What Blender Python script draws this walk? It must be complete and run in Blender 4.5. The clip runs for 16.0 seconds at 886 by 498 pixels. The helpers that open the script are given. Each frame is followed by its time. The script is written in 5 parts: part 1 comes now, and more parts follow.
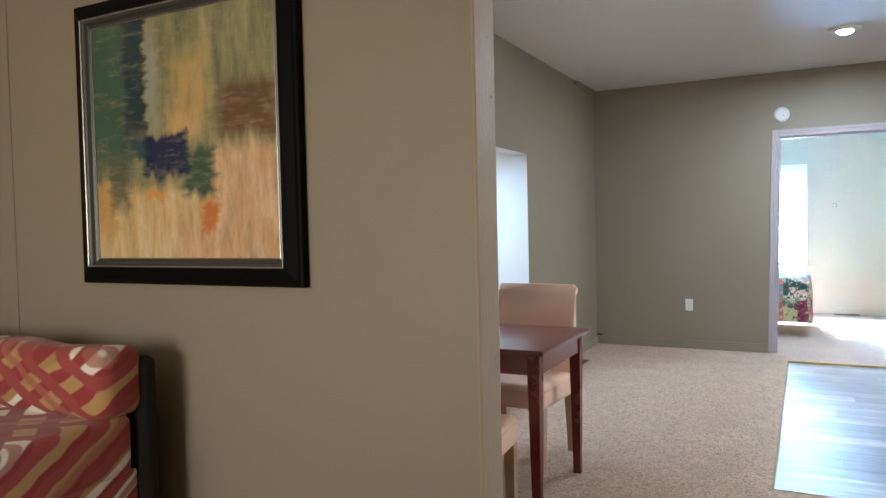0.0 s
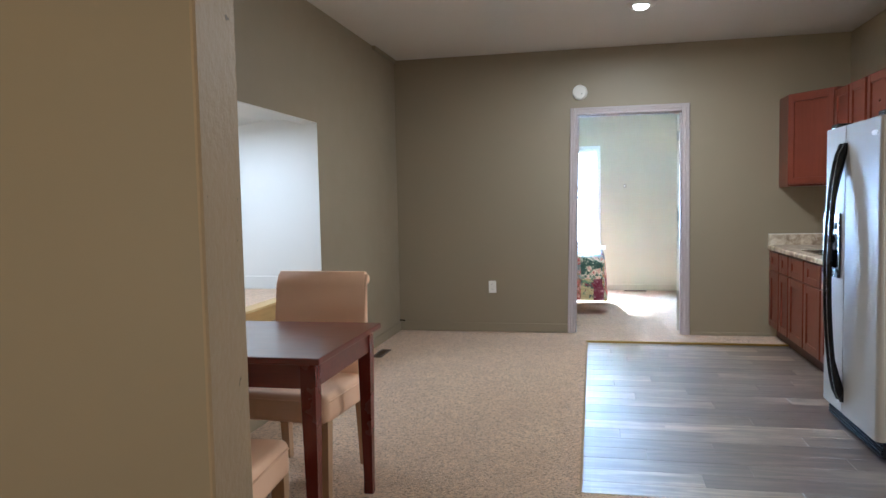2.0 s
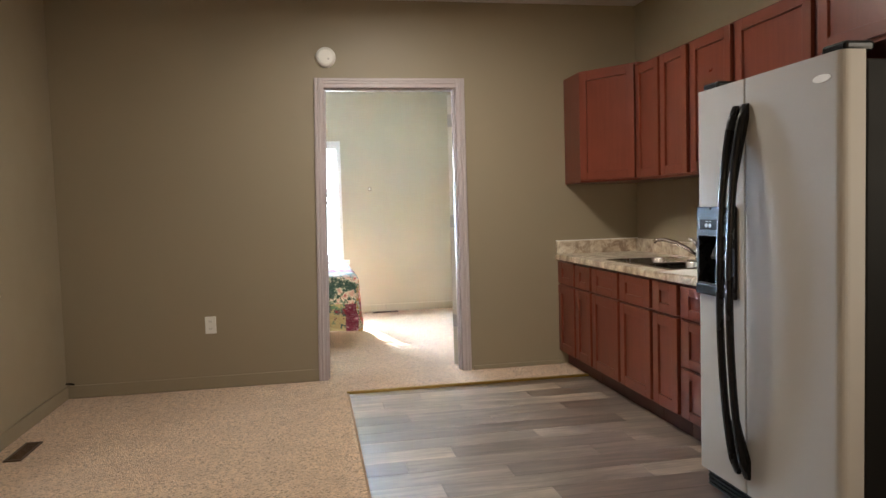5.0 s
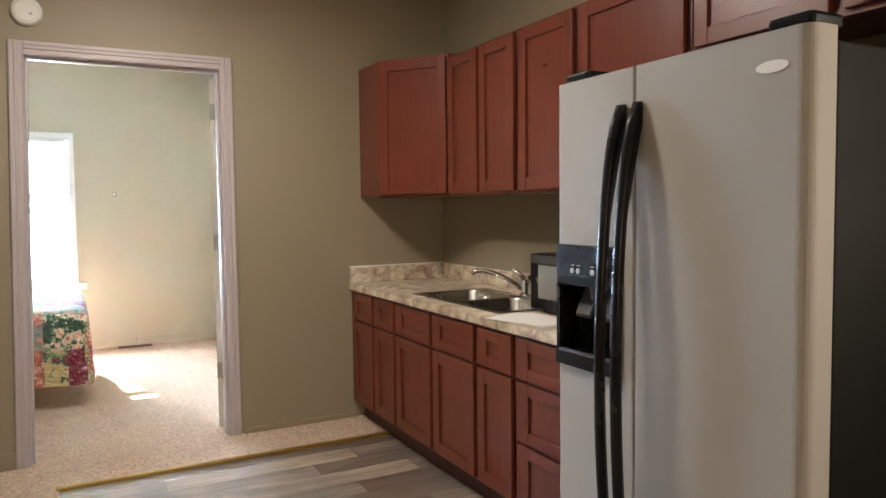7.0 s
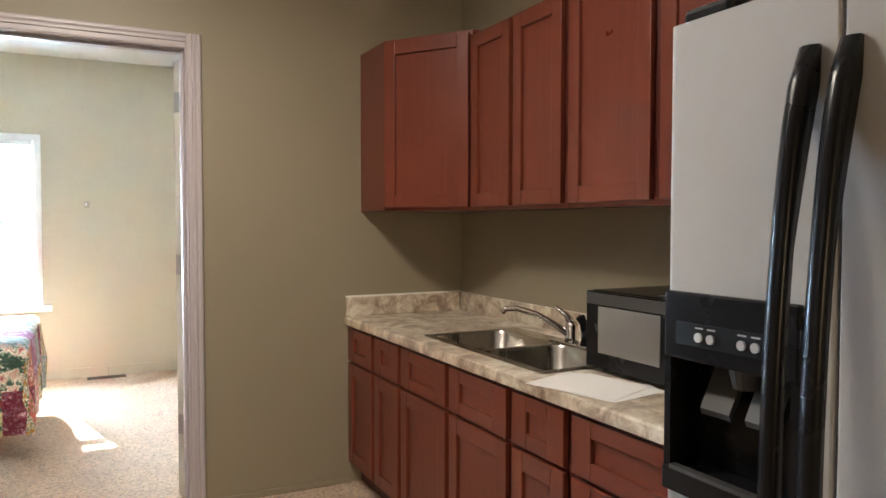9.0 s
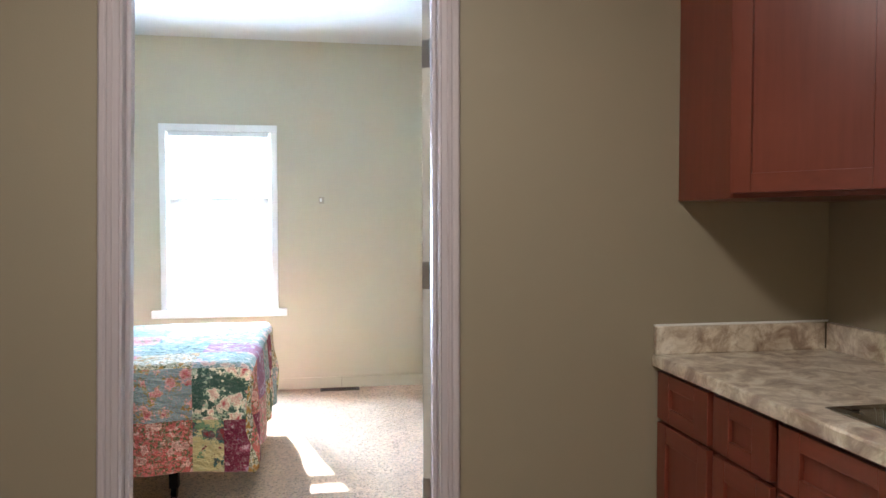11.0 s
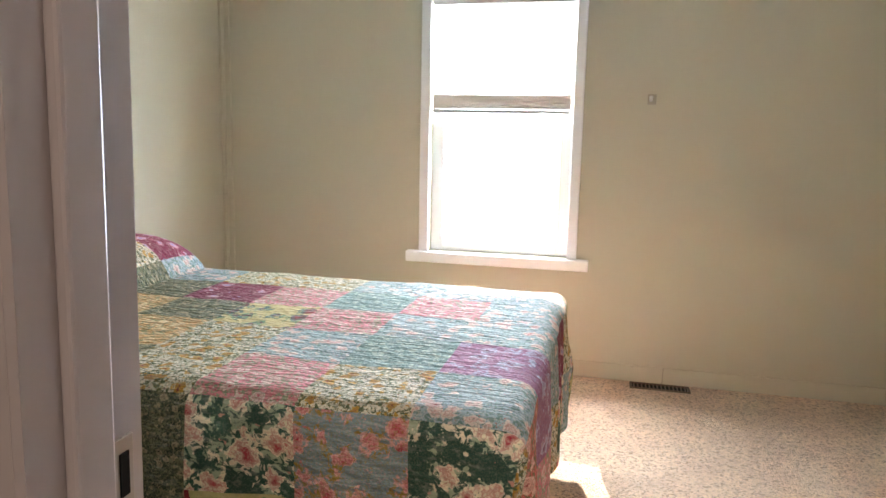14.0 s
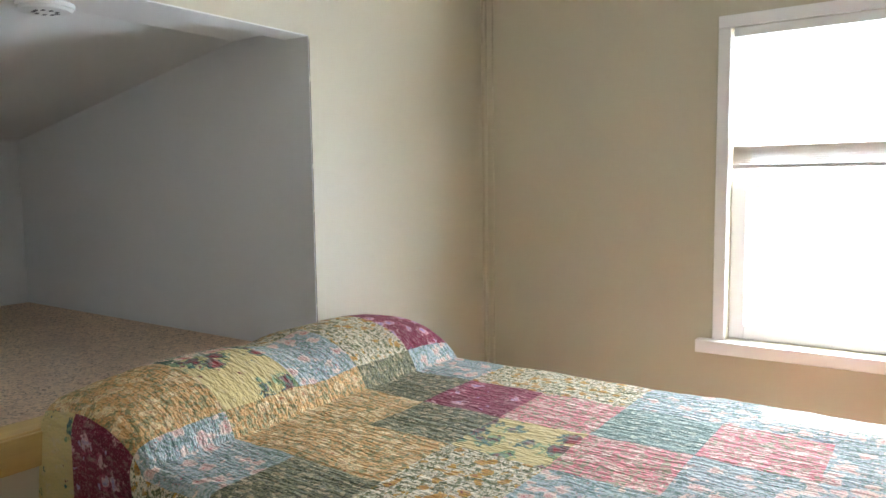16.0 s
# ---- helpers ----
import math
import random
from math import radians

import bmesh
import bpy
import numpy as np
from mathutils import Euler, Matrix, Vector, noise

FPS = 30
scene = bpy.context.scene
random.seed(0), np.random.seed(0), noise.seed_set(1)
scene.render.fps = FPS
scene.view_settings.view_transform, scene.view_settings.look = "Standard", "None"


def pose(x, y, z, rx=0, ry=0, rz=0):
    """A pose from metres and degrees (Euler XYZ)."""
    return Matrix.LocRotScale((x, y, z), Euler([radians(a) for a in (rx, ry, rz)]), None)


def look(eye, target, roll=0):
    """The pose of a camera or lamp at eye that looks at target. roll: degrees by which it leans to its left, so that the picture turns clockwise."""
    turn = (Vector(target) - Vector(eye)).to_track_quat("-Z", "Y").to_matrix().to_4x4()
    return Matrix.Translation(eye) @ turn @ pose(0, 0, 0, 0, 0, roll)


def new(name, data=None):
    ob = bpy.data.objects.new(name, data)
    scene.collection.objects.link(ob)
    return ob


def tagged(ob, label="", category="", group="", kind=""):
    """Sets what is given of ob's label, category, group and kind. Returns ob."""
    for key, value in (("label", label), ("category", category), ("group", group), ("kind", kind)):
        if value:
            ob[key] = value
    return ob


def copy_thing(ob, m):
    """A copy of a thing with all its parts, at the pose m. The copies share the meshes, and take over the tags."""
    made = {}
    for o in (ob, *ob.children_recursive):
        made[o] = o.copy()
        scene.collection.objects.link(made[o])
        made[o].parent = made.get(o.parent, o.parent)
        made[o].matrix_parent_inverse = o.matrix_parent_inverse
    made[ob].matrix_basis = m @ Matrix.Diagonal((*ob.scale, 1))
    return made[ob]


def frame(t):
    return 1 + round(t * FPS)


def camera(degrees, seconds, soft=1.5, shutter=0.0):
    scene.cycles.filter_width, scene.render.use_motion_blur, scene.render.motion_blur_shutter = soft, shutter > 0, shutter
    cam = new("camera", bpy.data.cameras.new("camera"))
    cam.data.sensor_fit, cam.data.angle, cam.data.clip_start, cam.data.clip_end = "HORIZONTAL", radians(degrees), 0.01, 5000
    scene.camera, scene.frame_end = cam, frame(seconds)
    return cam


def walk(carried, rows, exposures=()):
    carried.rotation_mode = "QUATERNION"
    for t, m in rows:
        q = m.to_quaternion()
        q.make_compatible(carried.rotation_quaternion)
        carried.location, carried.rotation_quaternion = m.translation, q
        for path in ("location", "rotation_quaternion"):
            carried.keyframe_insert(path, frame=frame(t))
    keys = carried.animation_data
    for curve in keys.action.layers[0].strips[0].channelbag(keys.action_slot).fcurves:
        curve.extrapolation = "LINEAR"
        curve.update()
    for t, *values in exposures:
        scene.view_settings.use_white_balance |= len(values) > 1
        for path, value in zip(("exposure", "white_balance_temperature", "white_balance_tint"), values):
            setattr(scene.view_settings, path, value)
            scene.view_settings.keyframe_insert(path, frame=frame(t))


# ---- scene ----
cam = camera(63.9, 16.0)
PATH = [
    (0, (1.956, 0.674, 1.277), (1.045, 2.453, 1.209), -1.3),
    (0.5, (1.987, 0.749, 1.281), (1.244, 2.604, 1.195), -1.4),
    (1, (1.999, 0.873, 1.272), (1.401, 2.778, 1.168), -1.4),
    (1.5, (1.971, 1.033, 1.251), (1.488, 2.969, 1.124), -1.2),
    (2, (1.872, 1.289, 1.252), (1.457, 3.241, 1.12), -1.2),
    (2.5, (1.813, 1.621, 1.24), (1.437, 3.581, 1.108), -1.4),
    (3, (1.762, 1.915, 1.239), (1.409, 3.88, 1.11), -1.6),
    (3.5, (1.675, 2.198, 1.235), (1.38, 4.172, 1.105), -1.7),
    (4, (1.622, 2.471, 1.226), (1.468, 4.46, 1.094), -1.8),
    (4.5, (1.635, 2.76, 1.232), (1.731, 4.753, 1.102), -1.8),
    (5, (1.619, 3.024, 1.176), (1.98, 4.988, 1.061), -1.7),
    (7.5, (1.994, 4.175, 1.267), (2.963, 5.921, 1.158), -0.3),
    (8.2, (2.127, 4.409, 1.265), (3.102, 6.153, 1.178), -0.1),
    (10.5, (2.31, 5.5, 1.266), (2.834, 7.428, 1.194), -0.0),
    (11, (2.293, 5.802, 1.256), (2.628, 7.772, 1.179), -0.1),
    (11.5, (2.314, 6.117, 1.222), (2.477, 8.109, 1.145), -0.2),
    (12, (2.329, 6.436, 1.233), (2.365, 8.433, 1.128), -0.2),
    (12.5, (2.253, 6.739, 1.25), (2.203, 8.733, 1.103), 0.3),
    (13, (2.249, 7.068, 1.255), (2.085, 9.051, 1.052), 0.6),
    (13.5, (2.194, 7.337, 1.231), (1.91, 9.299, 0.97), 0.8),
    (14, (2.133, 7.577, 1.238), (1.677, 9.498, 0.915), 1.2),
    (14.5, (2.116, 7.804, 1.231), (1.429, 9.648, 0.872), 0.8),
    (15, (2.075, 7.948, 1.25), (1.184, 9.706, 0.907), 0.3),
    (15.5, (1.985, 8.042, 1.272), (0.92, 9.712, 0.993), -0.3),
    (16, (1.925, 8.08, 1.302), (0.779, 9.709, 1.115), -0.8),
]
EXPOSURES = [
    (0.0, 2.62, 4550, 3), (1.5, 2.33, 4880, 4), (3.0, 2.13, 5420, 6), (5.0, 2.07, 6250, 9), (7.5, 2.20, 6350, 9), (8.0, 2.20, 6350, 9),
    (10.5, 2.15, 5850, 9), (11.5, 1.55, 5750, 10), (12.5, 1.12, 6900, 15), (13.5, 1.25, 7150, 15), (14.5, 1.12, 7050, 16), (16.0, 1.04, 7250, 17),
]
walk(cam, [(t, look(eye, target, roll)) for t, eye, target, roll in PATH], EXPOSURES)

# ---- the camera's exposure and white balance, the world and the light ----
world = bpy.data.worlds.new("world")
scene.world = world
world.use_nodes = True
sky = world.node_tree.nodes.new("ShaderNodeTexSky")
sky.sky_type = "NISHITA"
sky.sun_disc = False
SUN_WAY = Vector((0.25, -1.0, -0.63)).normalized()
sky.sun_elevation = math.asin(-SUN_WAY.z)
sky.sun_rotation = math.atan2(-SUN_WAY.x, -SUN_WAY.y)
world.node_tree.links.new(sky.outputs[0], world.node_tree.nodes["Background"].inputs[0])
world.node_tree.nodes["Background"].inputs[1].default_value = 0.05


def lamp(name, kind, m, power, colour, **more):
    data = bpy.data.lights.new(name, kind)
    data.energy, data.color = power, colour
    for key, value in more.items():
        if key == "size":
            data.shape, data.size, data.size_y = "RECTANGLE", value[0], value[1]
        elif key == "radius":
            data.shadow_soft_size = value
        elif key == "angle":
            data.angle = value
    ob = new(name, data)
    ob.matrix_world = m
    return ob


lamp("sun", "SUN", look((0, 0, 6), Vector((0, 0, 6)) + SUN_WAY), 9.0, (1.0, 0.96, 0.90), angle=radians(0.5))
lamp("window_daylight", "AREA", look((1.56, 11.55, 1.30), (1.56, 8.0, 2.0)), 445, (0.71, 0.92, 1.19), size=(2.8, 1.7))
# warm fill lamp added out of view to light the living room
lamp("living_fill", "AREA", look((0.0, -1.62, 1.35), (-0.5, 2.6, 0.7)), 16, (1.0, 0.73, 0.42), size=(1.4, 1.2))
# unseen fill lamp added in the right wall to brighten chairs and carpet
lamp("kitchen_side_fill", "AREA", look((4.10, 3.75, 1.50), (0.9, 3.3, 1.2)), 6.5, (1.0, 0.82, 0.60), size=(1.0, 0.95))
lamp("kitchen_bulb", "AREA", look((2.21, 6.58, 2.560), (2.21, 6.58, 0)), 10.8, (1.0, 0.90, 0.77), size=(0.34, 0.34))
lamp("alcove_bulb", "AREA", look((-0.47, 5.22, 1.795), (-0.47, 5.22, 0)), 2.8, (0.97, 0.98, 1.0), size=(0.3, 0.3))


# ---- materials ----
def nodes_of(name):
    m = bpy.data.materials.new(name)
    m.use_nodes = True
    nt = m.node_tree
    return m, nt, nt.nodes["Principled BSDF"]


def add(nt, kind, **values):
    n = nt.nodes.new(kind)
    for key, value in values.items():
        if key in n.inputs:
            n.inputs[key].default_value = value
    return n


def ramp(nt, source, stops):
    r = nt.nodes.new("ShaderNodeValToRGB")
    e = r.color_ramp.elements
    while len(e) < len(stops):
        e.new(0.5)
    for item, (at, c) in zip(e, stops):
        item.position, item.color = at, (*c, 1) if len(c) == 3 else c
    nt.links.new(source, r.inputs[0])
    return r.outputs[0]


def mix(nt, fac, a, b, blend="MIX"):
    n = nt.nodes.new("ShaderNodeMix")
    n.data_type, n.blend_type = "RGBA", blend
    for socket, value in ((n.inputs[0], fac), (n.inputs[6], a), (n.inputs[7], b)):
        if isinstance(value, bpy.types.NodeSocket):
            nt.links.new(value, socket)
        elif isinstance(value, (int, float)):
            socket.default_value = value
        else:
            socket.default_value = (*value, 1)
    return n.outputs[2]


def calc(nt, op, a, b=0.0, c=0.0):
    n = nt.nodes.new("ShaderNodeMath")
    n.operation = op
    for socket, value in zip(n.inputs, (a, b, c)):
        if isinstance(value, bpy.types.NodeSocket):
            nt.links.new(value, socket)
        else:
            socket.default_value = value
    return n.outputs[0]


def coords(nt, scale=(1, 1, 1), space="position"):
    if space == "position":
        src = nt.nodes.new("ShaderNodeNewGeometry").outputs["Position"]
    else:
        src = nt.nodes.new("ShaderNodeTexCoord").outputs[space]
    m = nt.nodes.new("ShaderNodeMapping")
    m.inputs["Scale"].default_value = scale
    nt.links.new(src, m.inputs["Vector"])
    return m.outputs[0]


def noise_tex(nt, vec, scale, detail=4.0, rough=0.55, distort=0.0):
    n = add(nt, "ShaderNodeTexNoise", Scale=scale, Detail=detail, Roughness=rough, Distortion=distort)
    nt.links.new(vec, n.inputs["Vector"])
    return n.outputs["Fac"]


def bump(nt, bsdf, height, strength=0.2, distance=0.002):
    b = add(nt, "ShaderNodeBump", Strength=strength, Distance=distance)
    nt.links.new(height, b.inputs["Height"])
    nt.links.new(b.outputs[0], bsdf.inputs["Normal"])


def plain(name, colour, rough=0.5, metal=0.0, vary=0.12, scale=7.0, grain=60.0, relief=0.12, stretch=(1, 1, 1), depth=0.001, space="position"):
    """A surface with broad and fine variation of its colour, and fine relief."""
    m, nt, b = nodes_of(name)
    v = coords(nt, stretch, space)
    broad, fine = noise_tex(nt, v, scale, 3.0), noise_tex(nt, v, grain, 3.0)
    c = mix(nt, calc(nt, "MULTIPLY", broad, 2 * vary), colour, [x * 0.72 for x in colour])
    c = mix(nt, calc(nt, "MULTIPLY", fine, vary), c, [min(1, x * 1.22) for x in colour])
    nt.links.new(c, b.inputs["Base Color"])
    nt.links.new(calc(nt, "ADD", calc(nt, "MULTIPLY", broad, 0.14), rough - 0.07), b.inputs["Roughness"])
    b.inputs["Metallic"].default_value = metal
    if relief:
        bump(nt, b, fine, relief, depth)
    return m


def wall_paint(name, colour, rough=0.42, coarse=0.0):
    """Rolled satin wall paint: orange-peel relief, faint patches and scuffs."""
    m, nt, b = nodes_of(name)
    v = coords(nt)
    broad, mid, peel = noise_tex(nt, v, 1.1, 4), noise_tex(nt, v, 6, 4), noise_tex(nt, v, 170, 2)
    c = mix(nt, calc(nt, "MULTIPLY", broad, 0.28), colour, [x * 0.80 for x in colour])
    scuff = ramp(nt, noise_tex(nt, v, 3.3, 6, 0.7), [(0.62, (0, 0, 0)), (0.75, (1, 1, 1))])
    c = mix(nt, calc(nt, "MULTIPLY", scuff, 0.12), c, [min(1, x * 1.25) for x in colour])
    nt.links.new(c, b.inputs["Base Color"])
    nt.links.new(calc(nt, "ADD", calc(nt, "MULTIPLY", mid, 0.16), rough - 0.08), b.inputs["Roughness"])
    height = calc(nt, "ADD", peel, calc(nt, "MULTIPLY", mid, 2.5))
    if coarse:
        height = calc(nt, "ADD", height, calc(nt, "MULTIPLY", noise_tex(nt, v, 38, 4, 0.6), 6.0))
        chip = ramp(nt, noise_tex(nt, v, 21, 3, 0.5), [(0.70, (0, 0, 0)), (0.73, (1, 1, 1))])
        nt.links.new(mix(nt, chip, c, [x * 0.35 for x in colour]), b.inputs["Base Color"])
    bump(nt, b, height, 0.22 + coarse, 0.0012 + 0.002 * coarse)
    return m


def cells_of(nt, vec, scale, feature="F1"):
    """Voronoi cells: the distance, and one random number for each cell."""
    n = add(nt, "ShaderNodeTexVoronoi", Scale=scale)
    n.feature = feature
    nt.links.new(vec, n.inputs["Vector"])
    if feature != "F1":
        return n.outputs["Distance"], None
    pick = nt.nodes.new("ShaderNodeSeparateColor")
    nt.links.new(n.outputs["Color"], pick.inputs[0])
    return n.outputs["Distance"], pick


def warped(nt, vec, scale, amount):
    """The vector pushed about by noise."""
    wob = add(nt, "ShaderNodeTexNoise", Scale=scale, Detail=3.0)
    nt.links.new(vec, wob.inputs["Vector"])
    k = nt.nodes.new("ShaderNodeVectorMath")
    k.operation = "SCALE"
    k.inputs["Scale"].default_value = amount
    nt.links.new(wob.outputs["Color"], k.inputs[0])
    total = nt.nodes.new("ShaderNodeVectorMath")
    total.operation = "ADD"
    nt.links.new(vec, total.inputs[0])
    nt.links.new(k.outputs[0], total.inputs[1])
    return total.outputs[0]


def carpet_mat(name, light, dark, fleck):
    """Flecked cut pile: tufts of three yarns, trodden into darker and lighter patches."""
    m, nt, b = nodes_of(name)
    v = coords(nt)
    w = warped(nt, v, 70, 0.016)
    dist, pick = cells_of(nt, w, 135)
    clump = noise_tex(nt, v, 42, 6, 0.8)
    tread = calc(nt, "ADD", calc(nt, "MULTIPLY", noise_tex(nt, v, 6.0, 5, 0.65), 0.6), calc(nt, "MULTIPLY", noise_tex(nt, coords(nt, (1.6, 2.6, 1.0)), 1.0, 3, 0.5), 0.4))
    c = ramp(nt, pick.outputs[0], [(0.10, fleck), (0.22, dark), (0.55, light), (1.0, [min(1, x * 1.12) for x in light])])
    # relief shading put into the colour: low pile darker, high pile paler
    c = mix(nt, calc(nt, "MULTIPLY", ramp(nt, clump, [(0.40, (1, 1, 1)), (0.52, (0, 0, 0))]), 0.30), c, [x * 0.66 for x in dark])
    c = mix(nt, calc(nt, "MULTIPLY", ramp(nt, clump, [(0.52, (0, 0, 0)), (0.66, (1, 1, 1))]), 0.45), c, [min(1, x * 1.12) for x in light])
    c = mix(nt, calc(nt, "MULTIPLY", ramp(nt, tread, [(0.42, (0, 0, 0)), (0.62, (1, 1, 1))]), 0.42), c, [x * 0.85 for x in dark])
    nt.links.new(c, b.inputs["Base Color"])
    b.inputs["Roughness"].default_value = 0.97
    b.inputs["Sheen Weight"].default_value = 0.25
    bump(nt, b, calc(nt, "SUBTRACT", calc(nt, "MULTIPLY", clump, 1.6), dist), 1.0, 0.0105)
    return m


def wood_mat(name, colour, dark, rough, along, scale=1.0, relief=0.06, blotch=0.25):
    """Stained wood; along: the axis of its grain."""
    m, nt, b = nodes_of(name)
    s = [14 * scale] * 3
    s["xyz".index(along)] = 0.9 * scale
    v = coords(nt, s)
    g, big = noise_tex(nt, v, 3.2, 6, 0.62, 0.15), noise_tex(nt, coords(nt), 4.1, 4, 0.6)
    c = ramp(nt, g, [(0.18, dark), (0.74, colour)])
    c = mix(nt, calc(nt, "MULTIPLY", ramp(nt, big, [(0.42, (0, 0, 0)), (0.7, (1, 1, 1))]), blotch), c, [min(1, x * 1.35) for x in colour])
    nt.links.new(c, b.inputs["Base Color"])
    nt.links.new(calc(nt, "ADD", calc(nt, "MULTIPLY", big, 0.15), rough - 0.07), b.inputs["Roughness"])
    bump(nt, b, g, relief, 0.001)
    return m


def plank_mat():
    """Grey wood-look vinyl; each plank has its own tone."""
    m, nt, b = nodes_of("vinyl_plank")
    rnd = nt.nodes.new("ShaderNodeObjectInfo").outputs["Random"]
    pos = nt.nodes.new("ShaderNodeNewGeometry").outputs["Position"]
    shift = nt.nodes.new("ShaderNodeVectorMath")
    shift.operation = "ADD"
    comb = nt.nodes.new("ShaderNodeCombineXYZ")
    nt.links.new(calc(nt, "MULTIPLY", rnd, 37.0), comb.inputs[0])
    nt.links.new(calc(nt, "MULTIPLY", rnd, 11.0), comb.inputs[2])
    nt.links.new(pos, shift.inputs[0])
    nt.links.new(comb.outputs[0], shift.inputs[1])
    mp = nt.nodes.new("ShaderNodeMapping")
    mp.inputs["Scale"].default_value = (1.1, 10, 1)
    nt.links.new(shift.outputs[0], mp.inputs[0])
    g, g2 = noise_tex(nt, mp.outputs[0], 2.2, 7, 0.66, 0.9), noise_tex(nt, mp.outputs[0], 9.0, 4, 0.6)
    cloud = noise_tex(nt, shift.outputs[0], 3.0, 4, 0.6)
    fibre = ramp(nt, g, [(0.28, (0.22, 0.20, 0.19)), (0.45, (0.62, 0.60, 0.58)), (0.66, (1.35, 1.33, 1.30))])
    tone = ramp(nt, rnd, [(0.0, (0.150, 0.108, 0.082)), (0.40, (0.215, 0.165, 0.132)), (0.62, (0.285, 0.228, 0.186)), (0.76, (0.34, 0.278, 0.228)), (0.82, (0.47, 0.385, 0.30)), (1.0, (0.43, 0.355, 0.28))])
    c = mix(nt, 0.85, tone, fibre, "MULTIPLY")
    c = mix(nt, calc(nt, "MULTIPLY", ramp(nt, cloud, [(0.44, (0, 0, 0)), (0.62, (1, 1, 1))]), 0.45), c, (0.085, 0.062, 0.048))
    nt.links.new(c, b.inputs["Base Color"])
    nt.links.new(calc(nt, "ADD", calc(nt, "MULTIPLY", g2, 0.10), 0.40), b.inputs["Roughness"])
    # the bluish sheen of skylight is put into the tint of the reflections
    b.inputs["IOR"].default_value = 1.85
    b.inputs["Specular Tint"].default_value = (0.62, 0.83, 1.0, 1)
    b.inputs["Coat Weight"].default_value = 1.0
    b.inputs["Coat Roughness"].default_value = 0.36
    b.inputs["Coat IOR"].default_value = 1.6
    bump(nt, b, g2, 0.05, 0.0006)
    return m


def counter_mat():
    m, nt, b = nodes_of("stone_laminate")
    v = coords(nt)
    n1, n2, n3 = noise_tex(nt, v, 11, 7, 0.66, 0.7), noise_tex(nt, v, 60, 5, 0.7, 0.6), noise_tex(nt, v, 3.2, 4, 0.6, 1.0)
    c = ramp(nt, n1, [(0.36, (0.26, 0.175, 0.12)), (0.46, (0.44, 0.345, 0.25)), (0.54, (0.62, 0.53, 0.41)), (0.62, (0.74, 0.68, 0.57))])
    c = mix(nt, calc(nt, "MULTIPLY", ramp(nt, n2, [(0.54, (0, 0, 0)), (0.66, (1, 1, 1))]), 0.40), c, (0.24, 0.165, 0.115))
    c = mix(nt, calc(nt, "MULTIPLY", ramp(nt, n3, [(0.45, (0, 0, 0)), (0.65, (1, 1, 1))]), 0.2), c, (0.66, 0.61, 0.53))
    nt.links.new(c, b.inputs["Base Color"])
    b.inputs["Roughness"].default_value = 0.34
    return m


